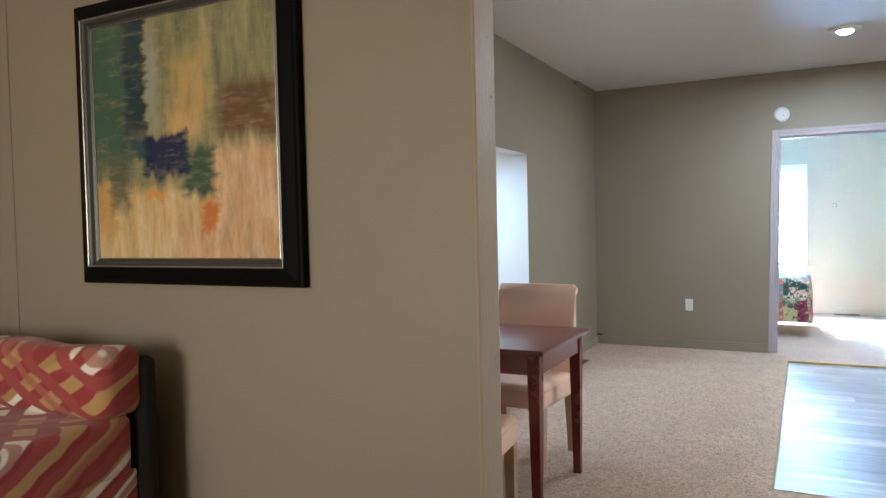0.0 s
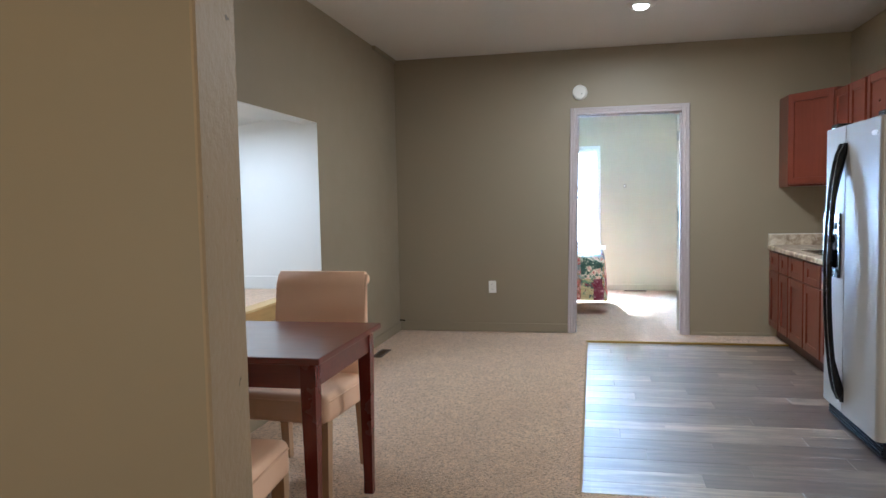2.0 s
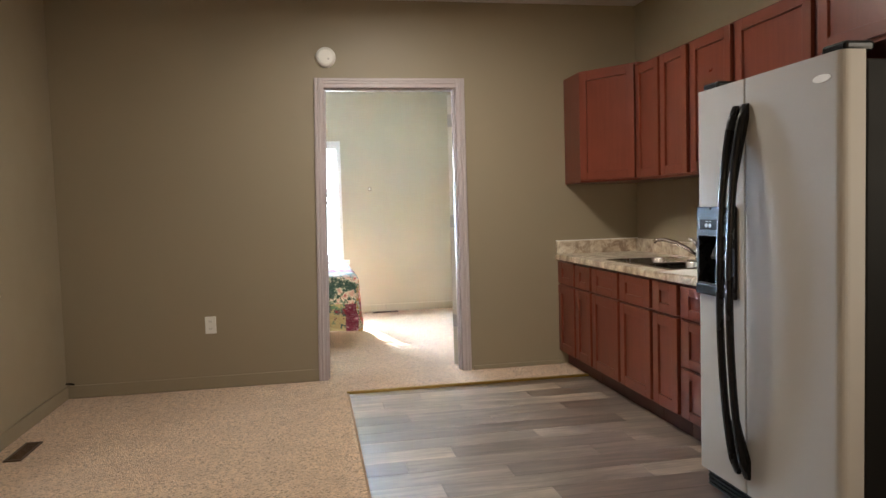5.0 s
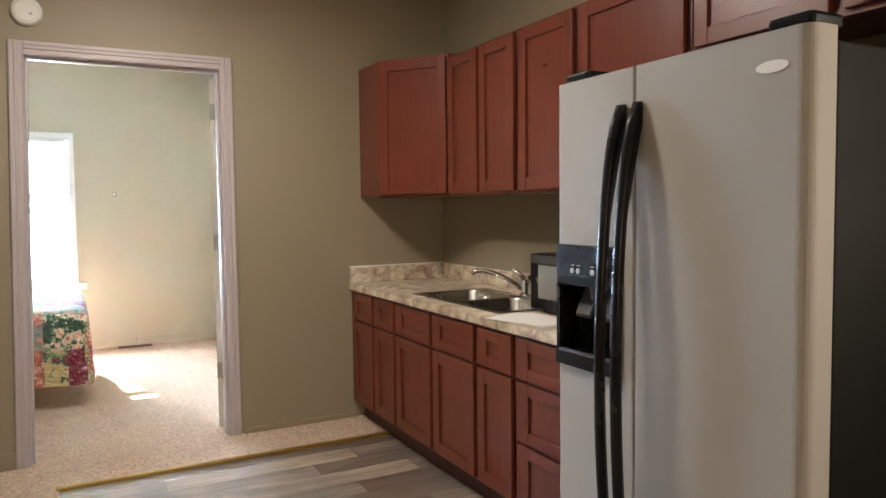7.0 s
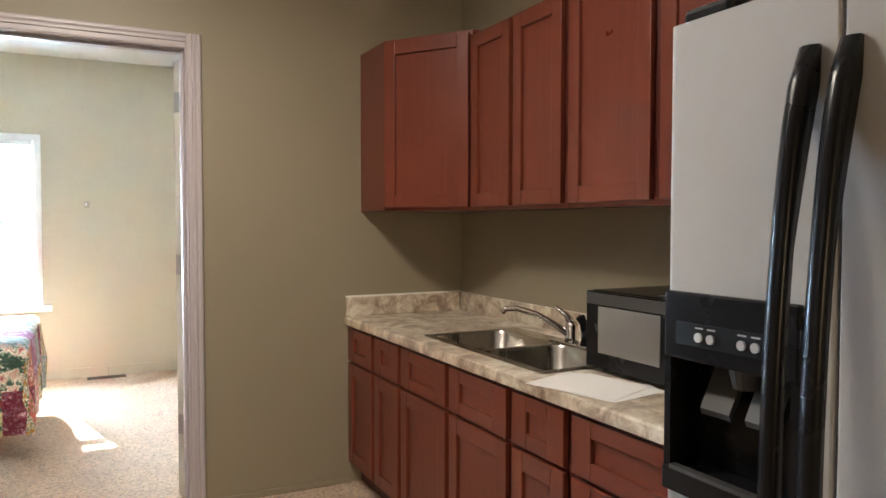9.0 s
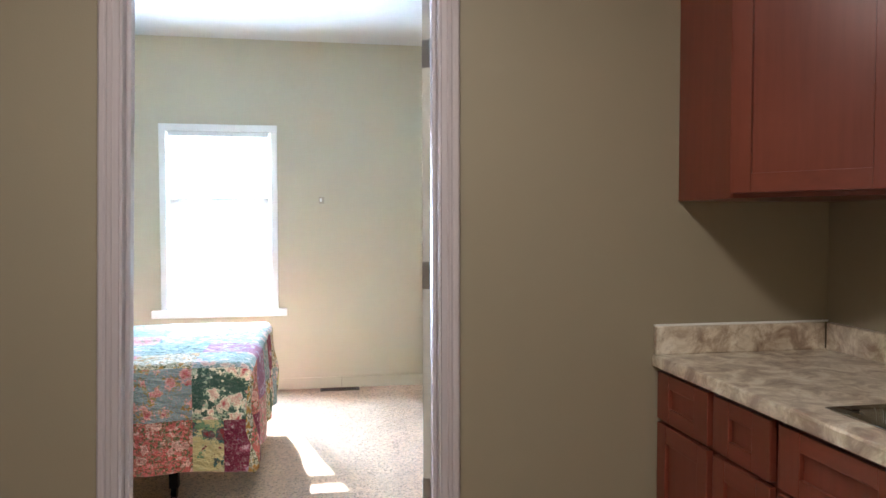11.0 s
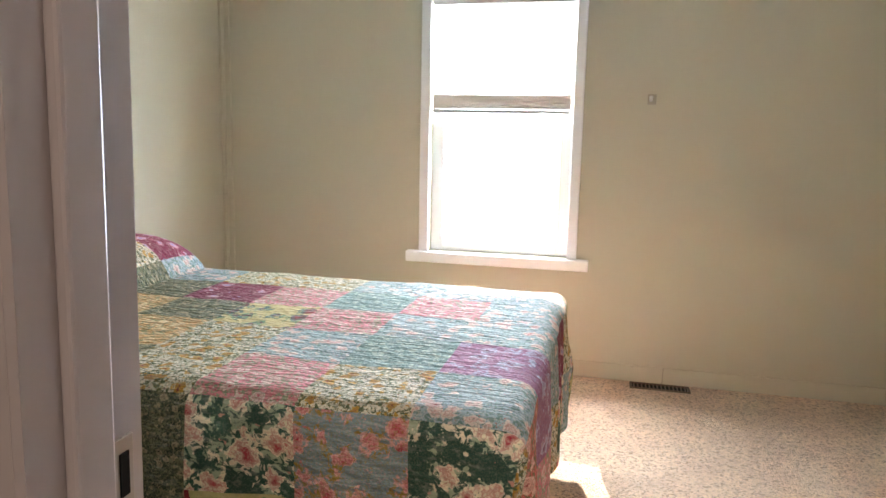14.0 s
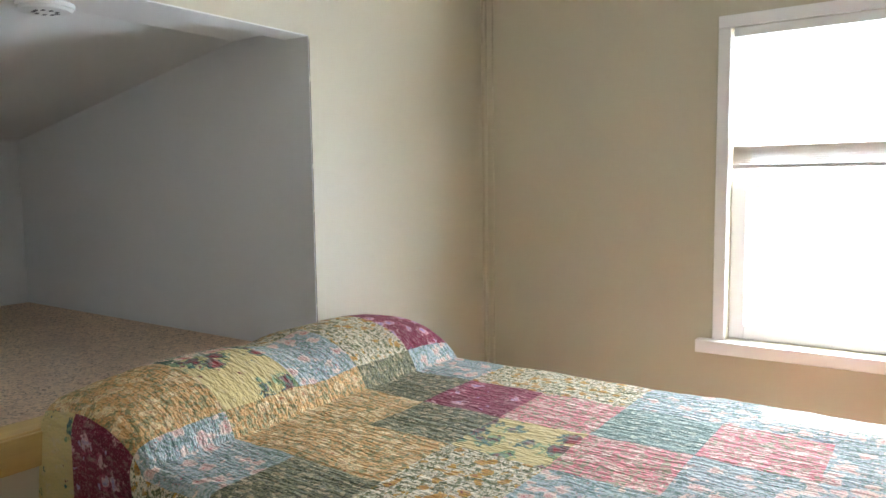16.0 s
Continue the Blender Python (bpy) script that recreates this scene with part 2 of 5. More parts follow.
def fabric(name, ground, petals, centre, leaf, scale=26.0, cover=0.5, rare=0.2):
    """Printed quilting cotton: sprigs on a ground, puckered by the stitching."""
    m, nt, b = nodes_of(name)
    v = coords(nt)
    warp = nt.nodes.new("ShaderNodeVectorMath")
    warp.operation = "ADD"
    wob = add(nt, "ShaderNodeTexNoise", Scale=scale * 2.2, Detail=4.0)
    nt.links.new(v, wob.inputs["Vector"])
    sc = nt.nodes.new("ShaderNodeVectorMath")
    sc.operation = "SCALE"
    sc.inputs["Scale"].default_value = 0.95 / scale
    nt.links.new(wob.outputs["Color"], sc.inputs[0])
    nt.links.new(v, warp.inputs[0])
    nt.links.new(sc.outputs[0], warp.inputs[1])

    def cells(k):
        n = add(nt, "ShaderNodeTexVoronoi", Scale=k)
        nt.links.new(warp.outputs[0], n.inputs["Vector"])
        return n.outputs["Distance"], n.outputs["Color"]

    d1, tone = cells(scale)
    d2, tone2 = cells(scale * 1.9)
    d3, _ = cells(scale * 3.7)
    pick = nt.nodes.new("ShaderNodeSeparateColor")
    nt.links.new(tone, pick.inputs[0])
    pick2 = nt.nodes.new("ShaderNodeSeparateColor")
    nt.links.new(tone2, pick2.inputs[0])
    white, black = (1, 1, 1), (0, 0, 0)
    deep = [0.35 * p + 0.65 * q for p, q in zip(petals, centre)]
    wisp = noise_tex(nt, v, scale * 2.6, 3, 0.6, 1.4)
    if scale < 20:
        # bouquets: ragged leaves round each bloom, then petals with dark folds, red at the heart
        ragged = calc(nt, "ADD", d1, calc(nt, "MULTIPLY", calc(nt, "SUBTRACT", noise_tex(nt, v, scale * 3.0, 3, 0.6), 0.5), 0.42))
        near = calc(nt, "MULTIPLY", ramp(nt, ragged, [(cover * 1.12, white), (cover * 1.22, black)]), calc(nt, "GREATER_THAN", pick.outputs[0], rare))
        leafy = calc(nt, "MULTIPLY", near, ramp(nt, wisp, [(0.47, black), (0.52, white)]))
        c = mix(nt, leafy, ground, mix(nt, calc(nt, "GREATER_THAN", pick2.outputs[1], 0.6), leaf, petals))
        bud = calc(nt, "MULTIPLY", ramp(nt, d2, [(0.17, white), (0.22, black)]), calc(nt, "GREATER_THAN", pick2.outputs[0], 0.62))
        c = mix(nt, bud, c, mix(nt, calc(nt, "GREATER_THAN", pick2.outputs[1], 0.5), deep, petals))
        fold, _ = cells_of(nt, warp.outputs[0], scale * 3.4, "DISTANCE_TO_EDGE")
        bloom = ramp(nt, ragged, [(cover * 0.24, centre), (cover * 0.40, deep), (cover * 0.46, petals), (cover * 0.56, deep), (cover * 0.62, petals), (cover * 0.80, [min(1, x * 1.12) for x in petals])])
        bloom = mix(nt, calc(nt, "MULTIPLY", ramp(nt, fold, [(0.02, white), (0.11, black)]), 0.75), bloom, deep)
        whole = calc(nt, "MULTIPLY", ramp(nt, ragged, [(cover * 0.74, white), (cover * 0.80, black)]), calc(nt, "GREATER_THAN", pick.outputs[0], rare))
        c = mix(nt, whole, c, bloom)
    else:
        # small sprigs: stems and leaves, then buds, then rings of petals
        c = mix(nt, ramp(nt, wisp, [(0.50, black), (0.55, white)]), ground, leaf)
        bud = calc(nt, "MULTIPLY", ramp(nt, d2, [(0.24, white), (0.30, black)]), calc(nt, "GREATER_THAN", pick2.outputs[0], 0.45))
        c = mix(nt, bud, c, mix(nt, calc(nt, "GREATER_THAN", pick2.outputs[1], 0.5), petals, leaf))
        c = mix(nt, ramp(nt, d3, [(0.15, white), (0.22, black)]), c, mix(nt, calc(nt, "GREATER_THAN", wisp, 0.5), centre, leaf))
        rings = ramp(nt, d1, [(0.0, centre), (cover * 0.20, centre), (cover * 0.26, petals), (cover * 0.36, deep), (cover * 0.42, petals), (cover * 0.54, deep), (cover * 0.60, petals)])
        whole = calc(nt, "MULTIPLY", ramp(nt, d1, [(cover * 0.76, white), (cover * 0.84, black)]), calc(nt, "GREATER_THAN", pick.outputs[0], 0.22))
        c = mix(nt, whole, c, rings)
    fleck = noise_tex(nt, v, 150, 3, 0.7)
    c = mix(nt, calc(nt, "MULTIPLY", ramp(nt, fleck, [(0.53, black), (0.60, white)]), 0.15 if scale < 16 else 0.5), c, leaf)
    c = mix(nt, calc(nt, "MULTIPLY", ramp(nt, fleck, [(0.40, white), (0.46, black)]), 0.08 if scale < 16 else 0.35), c, petals)
    # pale streaks paint the light caught by the puckers into the cotton's colour
    glint_streak = noise_tex(nt, coords(nt, (30, 120, 70)), 1.0, 3, 0.6)
    c = mix(nt, calc(nt, "MULTIPLY", ramp(nt, glint_streak, [(0.54, black), (0.64, white)]), 0.22), c, (0.56, 0.52, 0.44))
    fade = noise_tex(nt, v, 9, 4)
    c = mix(nt, calc(nt, "MULTIPLY", fade, 0.03), c, (0.45, 0.43, 0.38))
    nt.links.new(c, b.inputs["Base Color"])
    b.inputs["Roughness"].default_value = 0.9
    b.inputs["Specular IOR Level"].default_value = 0.32
    pucker = calc(nt, "ADD", noise_tex(nt, coords(nt, (15, 62, 38)), 1.0, 2, 0.5), calc(nt, "MULTIPLY", noise_tex(nt, coords(nt, (40, 130, 80)), 1.0, 3, 0.6), 0.4))
    bump(nt, b, pucker, 1.0, 0.015)
    return m


def sofa_mat():
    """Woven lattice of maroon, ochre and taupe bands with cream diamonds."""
    m, nt, b = nodes_of("lattice_upholstery")
    v = coords(nt)
    sep = nt.nodes.new("ShaderNodeSeparateXYZ")
    nt.links.new(v, sep.inputs[0])
    wob = noise_tex(nt, v, 5.0, 2)
    up = calc(nt, "ADD", calc(nt, "MULTIPLY", sep.outputs[2], 1.75), calc(nt, "MULTIPLY", sep.outputs[1], -1.2))
    a = calc(nt, "ADD", calc(nt, "ADD", sep.outputs[0], up), calc(nt, "MULTIPLY", wob, 0.12))
    d = calc(nt, "SUBTRACT", calc(nt, "SUBTRACT", sep.outputs[0], up), calc(nt, "MULTIPLY", wob, 0.12))
    soft = lambda t, k, w: ramp(nt, calc(nt, "PINGPONG", t, k), [(w - 0.006, (1, 1, 1)), (w + 0.006, (0, 0, 0))])
    c = mix(nt, soft(a, 0.46, 0.19), (0.84, 0.76, 0.62), (0.46, 0.27, 0.085))
    c = mix(nt, soft(calc(nt, "ADD", d, 0.23), 0.46, 0.12), c, (0.40, 0.22, 0.060))
    c = mix(nt, soft(d, 0.115, 0.052), c, (0.27, 0.020, 0.020))
    c = mix(nt, soft(a, 0.115, 0.044), c, (0.31, 0.045, 0.035))
    c = mix(nt, calc(nt, "MULTIPLY", soft(calc(nt, "ADD", a, 0.11), 0.23, 0.030), 0.8), c, (0.36, 0.11, 0.06))
    c = mix(nt, calc(nt, "MULTIPLY", noise_tex(nt, v, 16, 4), 0.18), c, (0.16, 0.085, 0.045))
    nt.links.new(c, b.inputs["Base Color"])
    b.inputs["Roughness"].default_value = 0.85
    b.inputs["Sheen Weight"].default_value = 0.2
    bump(nt, b, noise_tex(nt, v, 320, 2), 0.25, 0.001)
    return m


def painting_mat(x0, x1, z0, z1):
    """An abstract in streaked blocks of oil colour; u and w run over the canvas."""
    m, nt, b = nodes_of("abstract_oil")
    v = coords(nt)
    sep = nt.nodes.new("ShaderNodeSeparateXYZ")
    nt.links.new(v, sep.inputs[0])
    wob = calc(nt, "MULTIPLY", calc(nt, "SUBTRACT", noise_tex(nt, coords(nt, (16, 1, 5)), 1.0, 4, 0.6), 0.5), 0.15)
    wob2 = calc(nt, "MULTIPLY", calc(nt, "SUBTRACT", noise_tex(nt, coords(nt, (5, 1, 22)), 1.3, 4, 0.6), 0.5), 0.13)
    u = calc(nt, "ADD", calc(nt, "DIVIDE", calc(nt, "SUBTRACT", sep.outputs[0], x0), x1 - x0), wob2)
    w = calc(nt, "ADD", calc(nt, "DIVIDE", calc(nt, "SUBTRACT", sep.outputs[2], z0), z1 - z0), wob)
    streak = noise_tex(nt, coords(nt, (12, 1, 2.6)), 1.2, 7, 0.7)

    def block(cu, cw, su, sw, soft=0.6):
        du = calc(nt, "DIVIDE", calc(nt, "ABSOLUTE", calc(nt, "SUBTRACT", u, cu)), su)
        dw = calc(nt, "DIVIDE", calc(nt, "ABSOLUTE", calc(nt, "SUBTRACT", w, cw)), sw)
        return ramp(nt, calc(nt, "MAXIMUM", du, dw), [(1 - soft, (1, 1, 1)), (1.0, (0, 0, 0))])

    c = ramp(nt, streak, [(0.32, (0.13, 0.15, 0.07)), (0.5, (0.27, 0.25, 0.11)), (0.68, (0.44, 0.36, 0.17))])
    c = mix(nt, block(0.08, 0.72, 0.17, 0.42, 0.4), c, (0.060, 0.105, 0.070))
    c = mix(nt, block(0.245, 0.80, 0.075, 0.40, 0.4), c, (0.022, 0.042, 0.055))
    c = mix(nt, calc(nt, "MULTIPLY", block(0.35, 0.74, 0.045, 0.26, 0.5), 0.8), c, (0.33, 0.33, 0.25))
    c = mix(nt, calc(nt, "MULTIPLY", block(0.56, 0.68, 0.14, 0.20, 0.6), 0.85), c, (0.52, 0.35, 0.11))
    c = mix(nt, calc(nt, "MULTIPLY", block(0.52, 0.55, 0.12, 0.07, 0.6), 0.8), c, (0.62, 0.40, 0.15))
    c = mix(nt, block(0.86, 0.58, 0.19, 0.13, 0.45), c, (0.15, 0.080, 0.032))
    peach = ramp(nt, streak, [(0.32, (0.50, 0.26, 0.10)), (0.52, (0.66, 0.42, 0.22)), (0.70, (0.80, 0.60, 0.38))])
    gold = ramp(nt, streak, [(0.32, (0.50, 0.31, 0.10)), (0.55, (0.70, 0.51, 0.25)), (0.72, (0.82, 0.67, 0.42))])
    c = mix(nt, block(0.5, 0.08, 0.95, 0.25, 0.25), c, gold)
    c = mix(nt, block(0.05, 0.22, 0.08, 0.14, 0.4), c, (0.55, 0.34, 0.10))
    c = mix(nt, block(0.86, 0.24, 0.21, 0.24, 0.3), c, peach)
    c = mix(nt, block(0.70, 0.06, 0.34, 0.12, 0.5), c, peach)
    c = mix(nt, calc(nt, "MULTIPLY", block(0.14, 0.32, 0.07, 0.15, 0.5), 0.85), c, (0.10, 0.105, 0.055))
    c = mix(nt, block(0.60, 0.345, 0.105, 0.115, 0.4), c, (0.060, 0.095, 0.055))
    c = mix(nt, block(0.30, 0.465, 0.11, 0.05, 0.5), c, (0.040, 0.075, 0.085))
    c = mix(nt, block(0.42, 0.425, 0.145, 0.095, 0.25), c, (0.014, 0.020, 0.070))
    c = mix(nt, block(0.36, 0.265, 0.085, 0.025, 0.5), c, (0.66, 0.30, 0.06))
    c = mix(nt, block(0.655, 0.17, 0.055, 0.075, 0.5), c, (0.55, 0.17, 0.035))
    dry = noise_tex(nt, coords(nt, (10, 1, 34)), 1.0, 6, 0.7)
    c = mix(nt, calc(nt, "MULTIPLY", ramp(nt, dry, [(0.52, (0, 0, 0)), (0.68, (1, 1, 1))]), 0.28), c, (0.55, 0.43, 0.24))
    c = mix(nt, calc(nt, "MULTIPLY", ramp(nt, noise_tex(nt, coords(nt, (9, 1, 3)), 1.6, 5, 0.7), [(0.50, (0, 0, 0)), (0.70, (1, 1, 1))]), 0.32), c, (0.085, 0.080, 0.045))
    nt.links.new(c, b.inputs["Base Color"])
    b.inputs["Roughness"].default_value = 0.42
    bump(nt, b, streak, 0.25, 0.002)
    return m


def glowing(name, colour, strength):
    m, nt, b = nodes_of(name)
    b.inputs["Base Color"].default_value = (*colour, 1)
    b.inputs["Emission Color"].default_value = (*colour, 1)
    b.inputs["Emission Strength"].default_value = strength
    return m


def glass_mat():
    m, nt, b = nodes_of("window_glass")
    b.inputs["Base Color"].default_value = (0.97, 0.99, 0.98, 1)
    b.inputs["Roughness"].default_value = 0.02
    b.inputs["Transmission Weight"].default_value = 1.0
    b.inputs["IOR"].default_value = 1.45
    return m


def blind_mat():
    m, nt, b = nodes_of("blind_slat")
    b.inputs["Base Color"].default_value = (0.86, 0.86, 0.84, 1)
    b.inputs["Roughness"].default_value = 0.5
    t = add(nt, "ShaderNodeBsdfTranslucent", Color=(0.85, 0.85, 0.82, 1))
    mixer = add(nt, "ShaderNodeMixShader", Fac=0.6)
    nt.links.new(b.outputs[0], mixer.inputs[1])
    nt.links.new(t.outputs[0], mixer.inputs[2])
    nt.links.new(mixer.outputs[0], nt.nodes["Material Output"].inputs["Surface"])
    return m


FRAME_SPEC = 0.05
TAUPE = wall_paint("taupe_wall_paint", (0.290, 0.243, 0.168), 0.52)
CREAM = wall_paint("cream_wall_paint", (0.55, 0.505, 0.375), 0.5)
# lighter than the taupe: side light on the wall's end put into its paint
END_PAINT = wall_paint("worn_side_lit_paint", (0.36, 0.272, 0.172), 0.5, 0.22)
WHITE_WALL = wall_paint("white_wall_paint", (0.78, 0.78, 0.75), 0.6)
CEIL = wall_paint("ceiling_paint", (0.70, 0.68, 0.65), 0.75)
CARPET = carpet_mat("beige_carpet", (0.88, 0.645, 0.435), (0.68, 0.465, 0.30), (0.40, 0.245, 0.150))
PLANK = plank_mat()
GROUT = plain("plank_joint", (0.10, 0.09, 0.08), 0.8)
TRIM = plain("white_trim_paint", (0.48, 0.425, 0.432), 0.38, vary=0.08, grain=30, relief=0.0)
WIN_WHITE = plain("white_window_vinyl", (0.86, 0.86, 0.85), 0.35, vary=0.05, grain=30)
BEIGE_DOOR = plain("beige_door_paint", (0.56, 0.52, 0.44), 0.4, vary=0.06)
SLATE = plain("slate_door_paint", (0.060, 0.074, 0.088), 0.34, vary=0.12, stretch=(6, 6, 0.6), grain=40)
STEEL = plain("satin_steel", (0.50, 0.48, 0.46), 0.32, 1.0, vary=0.10)
NICKEL = plain("worn_nickel", (0.45, 0.42, 0.39), 0.35, 1.0)
NICKEL_BRIGHT = plain("bright_nickel", (0.80, 0.77, 0.72), 0.22, 1.0, vary=0.05)
CHROME = plain("chrome", (0.78, 0.78, 0.78), 0.10, 1.0, vary=0.04, relief=0)
SINK = plain("brushed_sink_steel", (0.50, 0.47, 0.43), 0.25, 1.0, vary=0.1, stretch=(30, 1, 1))
FRIDGE = plain("fridge_metal_paint", (0.40, 0.385, 0.365), 0.42, 0.0, vary=0.05, stretch=(1, 40, 2), grain=30, relief=0.04)
FRIDGE.node_tree.nodes["Principled BSDF"].inputs["Specular IOR Level"].default_value = 0.03
BLACK = plain("black_plastic", (0.008, 0.008, 0.009), 0.26, vary=0.2)
BLACK.node_tree.nodes["Principled BSDF"].inputs["Specular IOR Level"].default_value = 0.22
BLACK_MATT = plain("black_textured_steel", (0.011, 0.0105, 0.010), 0.55, vary=0.2, relief=0.3)
BLACK_MATT.node_tree.nodes["Principled BSDF"].inputs["Specular IOR Level"].default_value = 0.1
CHERRY_V = wood_mat("cherry_cabinet_upright", (0.160, 0.037, 0.020), (0.112, 0.024, 0.013), 0.30, "z", blotch=0.30)
CHERRY_H = wood_mat("cherry_cabinet_cross", (0.160, 0.037, 0.020), (0.112, 0.024, 0.013), 0.30, "y", blotch=0.30)
# darker copy of the cherry paints in the shade between doors and drawers
CHERRY_D = wood_mat("cherry_frame_in_shade", (0.095, 0.019, 0.011), (0.070, 0.013, 0.009), 0.4, "z")
# the toe kick's colour has the shade of its recess put in
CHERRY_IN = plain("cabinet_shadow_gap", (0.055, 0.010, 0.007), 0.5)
MAHOG = wood_mat("mahogany_table", (0.165, 0.022, 0.015), (0.090, 0.012, 0.009), 0.30, "x", relief=0.03, blotch=0.1)
MAHOG_V = wood_mat("mahogany_leg", (0.165, 0.022, 0.015), (0.090, 0.012, 0.009), 0.26, "z", relief=0.03, blotch=0.1)
MAHOG.node_tree.nodes["Principled BSDF"].inputs["Coat Weight"].default_value = 0.6
MAHOG.node_tree.nodes["Principled BSDF"].inputs["Coat Roughness"].default_value = 0.22
PEACH = plain("peach_upholstery", (0.90, 0.60, 0.41), 0.88, vary=0.12, scale=9, grain=420, relief=0.35)
BLOND = wood_mat("blond_leg_wood", (0.50, 0.33, 0.20), (0.40, 0.25, 0.14), 0.4, "z")
ORANGE_WOOD = wood_mat("orange_pine", (0.52, 0.17, 0.045), (0.40, 0.115, 0.03), 0.35, "y")
PINE = wood_mat("raw_pine_trim", (0.56, 0.38, 0.15), (0.44, 0.28, 0.10), 0.5, "y")
BRASS = plain("brass_strip", (0.55, 0.36, 0.10), 0.35, 0.9)
COUNTER = counter_mat()
SOFA = sofa_mat()
DARK_CLOTH = plain("dark_lining", (0.008, 0.006, 0.005), 0.95)
PAPER = plain("white_paper", (0.80, 0.78, 0.75), 0.7, vary=0.03)
BUTTON = plain("grey_button_plastic", (0.42, 0.41, 0.39), 0.4, vary=0.05)
PLASTIC = plain("white_plastic", (0.78, 0.77, 0.73), 0.4, vary=0.04)
BROWN = plain("brown_register", (0.13, 0.085, 0.055), 0.45, 0.3)
FRAME_BLACK = plain("black_frame_wood", (0.006, 0.0050, 0.0048), 0.55, vary=0.2)
FRAME_BLACK.node_tree.nodes["Principled BSDF"].inputs["Specular IOR Level"].default_value = FRAME_SPEC
SILVER = plain("silver_fillet", (0.40, 0.38, 0.35), 0.35, 0.8)
PEWTER = plain("pewter_moulding", (0.075, 0.073, 0.070), 0.42, 0.4)
# beiger copy of the white slat: the backlit stack's shade put into its colour
STACK = plain("shaded_slat", (0.80, 0.74, 0.66), 0.5, vary=0.1)
GLASS = glass_mat()
BLIND = blind_mat()
MW_GLASS = plain("oven_window", (0.36, 0.35, 0.34), 0.18, 0.6, vary=0.05, relief=0)


# ---- building blocks ----
def thing(name, label, category, group="", at=(0, 0, 0)):
    ob = new(name)
    ob.empty_display_size = 0.1
    ob.matrix_world = Matrix.Translation(at)
    return tagged(ob, label, category, group)


def part(name, bm, material, parent=None, label="", smooth=False):
    me = bpy.data.meshes.new(name)
    bmesh.ops.recalc_face_normals(bm, faces=bm.faces)
    bm.to_mesh(me)
    bm.free()
    me.materials.append(material)
    if smooth:
        for p in me.polygons:
            p.use_smooth = True
    ob = new(name, me)
    if parent:
        ob.parent = parent
        bpy.context.view_layer.update()
        ob.matrix_parent_inverse = parent.matrix_world.inverted()
    if label:
        ob["label"] = label
    return ob


def box(bm, x0, x1, y0, y1, z0, z1, bevel=0.0, seg=2):
    m = Matrix.Translation(((x0 + x1) / 2, (y0 + y1) / 2, (z0 + z1) / 2)) @ Matrix.Diagonal((x1 - x0, y1 - y0, z1 - z0, 1))
    made = bmesh.ops.create_cube(bm, size=1, matrix=m)
    if bevel:
        vs = set(made["verts"])
        es = [e for e in bm.edges if e.verts[0] in vs and e.verts[1] in vs]
        bmesh.ops.bevel(bm, geom=es, offset=bevel, segments=seg, affect="EDGES", profile=0.5)
    return bm


def bx(*a, **k):
    return box(bmesh.new(), *a, **k)


def tube(bm, points, radii, sides=12, caps=True):
    """A round rod through points, with a radius at each."""
    pts = [Vector(p) for p in points]
    rings = []
    for i, p in enumerate(pts):
        d = (pts[min(i + 1, len(pts) - 1)] - pts[max(i - 1, 0)]).normalized()
        q = d.to_track_quat("Z", "Y")
        r = radii[i] if isinstance(radii, (list, tuple)) else radii
        rings.append([bm.verts.new(p + q @ Vector((r * math.cos(2 * math.pi * k / sides), r * math.sin(2 * math.pi * k / sides), 0))) for k in range(sides)])
    for a, b in zip(rings, rings[1:]):
        for k in range(sides):
            bm.faces.new((a[k], a[(k + 1) % sides], b[(k + 1) % sides], b[k]))
    if caps:
        bm.faces.new(rings[0][::-1])
        bm.faces.new(rings[-1])
    return bm


def prism(bm, outline, axis, a, b):
    """Extrudes a flat outline along an axis; the outline's two numbers are the other axes in order."""
    def at(p, t):
        q = list(p)
        q.insert("xyz".index(axis), t)
        return Vector(q)
    lo, hi = [bm.verts.new(at(p, a)) for p in outline], [bm.verts.new(at(p, b)) for p in outline]
    n = len(outline)
    bm.faces.new(lo)
    bm.faces.new(hi[::-1])
    for i in range(n):
        bm.faces.new((lo[i], lo[(i + 1) % n], hi[(i + 1) % n], hi[i]))
    return bm


def setting(name, bm, material, label=""):
    return tagged(part(name, bm, material), label, kind="structure")


# ---- the shell ----
H = 2.62           # ceiling
WY = 11.21         # inner face of the window wall
RX = 4.02          # right wall of the kitchen
BRX = 3.63         # right wall of the bedroom
ALC = 0.66         # floor of the raised alcoves
bm = bmesh.new()
for a in ((-3.2, 2.5, -1.7, 2.9), (2.5, 4.2, 2.6, 4.30), (-0.12, 2.5, 2.9, 4.30), (-0.12, 1.81, 4.30, 8.14), (1.81, 4.1, 7.60, 8.14), (-0.12, 3.8, 8.14, 11.3)):
    box(bm, a[0], a[1], a[2], a[3], -0.10, 0.0)
setting("floor_carpet", bm, CARPET, "beige flecked cut-pile carpet over the rooms' floor")
setting("subfloor", bx(1.78, 4.2, 4.28, 7.62, -0.12, -0.016), GROUT, "dark underlay below the vinyl planks")

# partition between kitchen and bedroom, with the doorway
bm = bmesh.new()
box(bm, -0.12, 1.672, 8.0, 8.12, 0, H)
box(bm, 2.67, 4.14, 8.0, 8.12, 0, H)
box(bm, 1.672, 2.67, 8.0, 8.12, 2.04, H)
setting("wall_partition", bm, TAUPE, "taupe painted wall with a doorway to the bedroom")
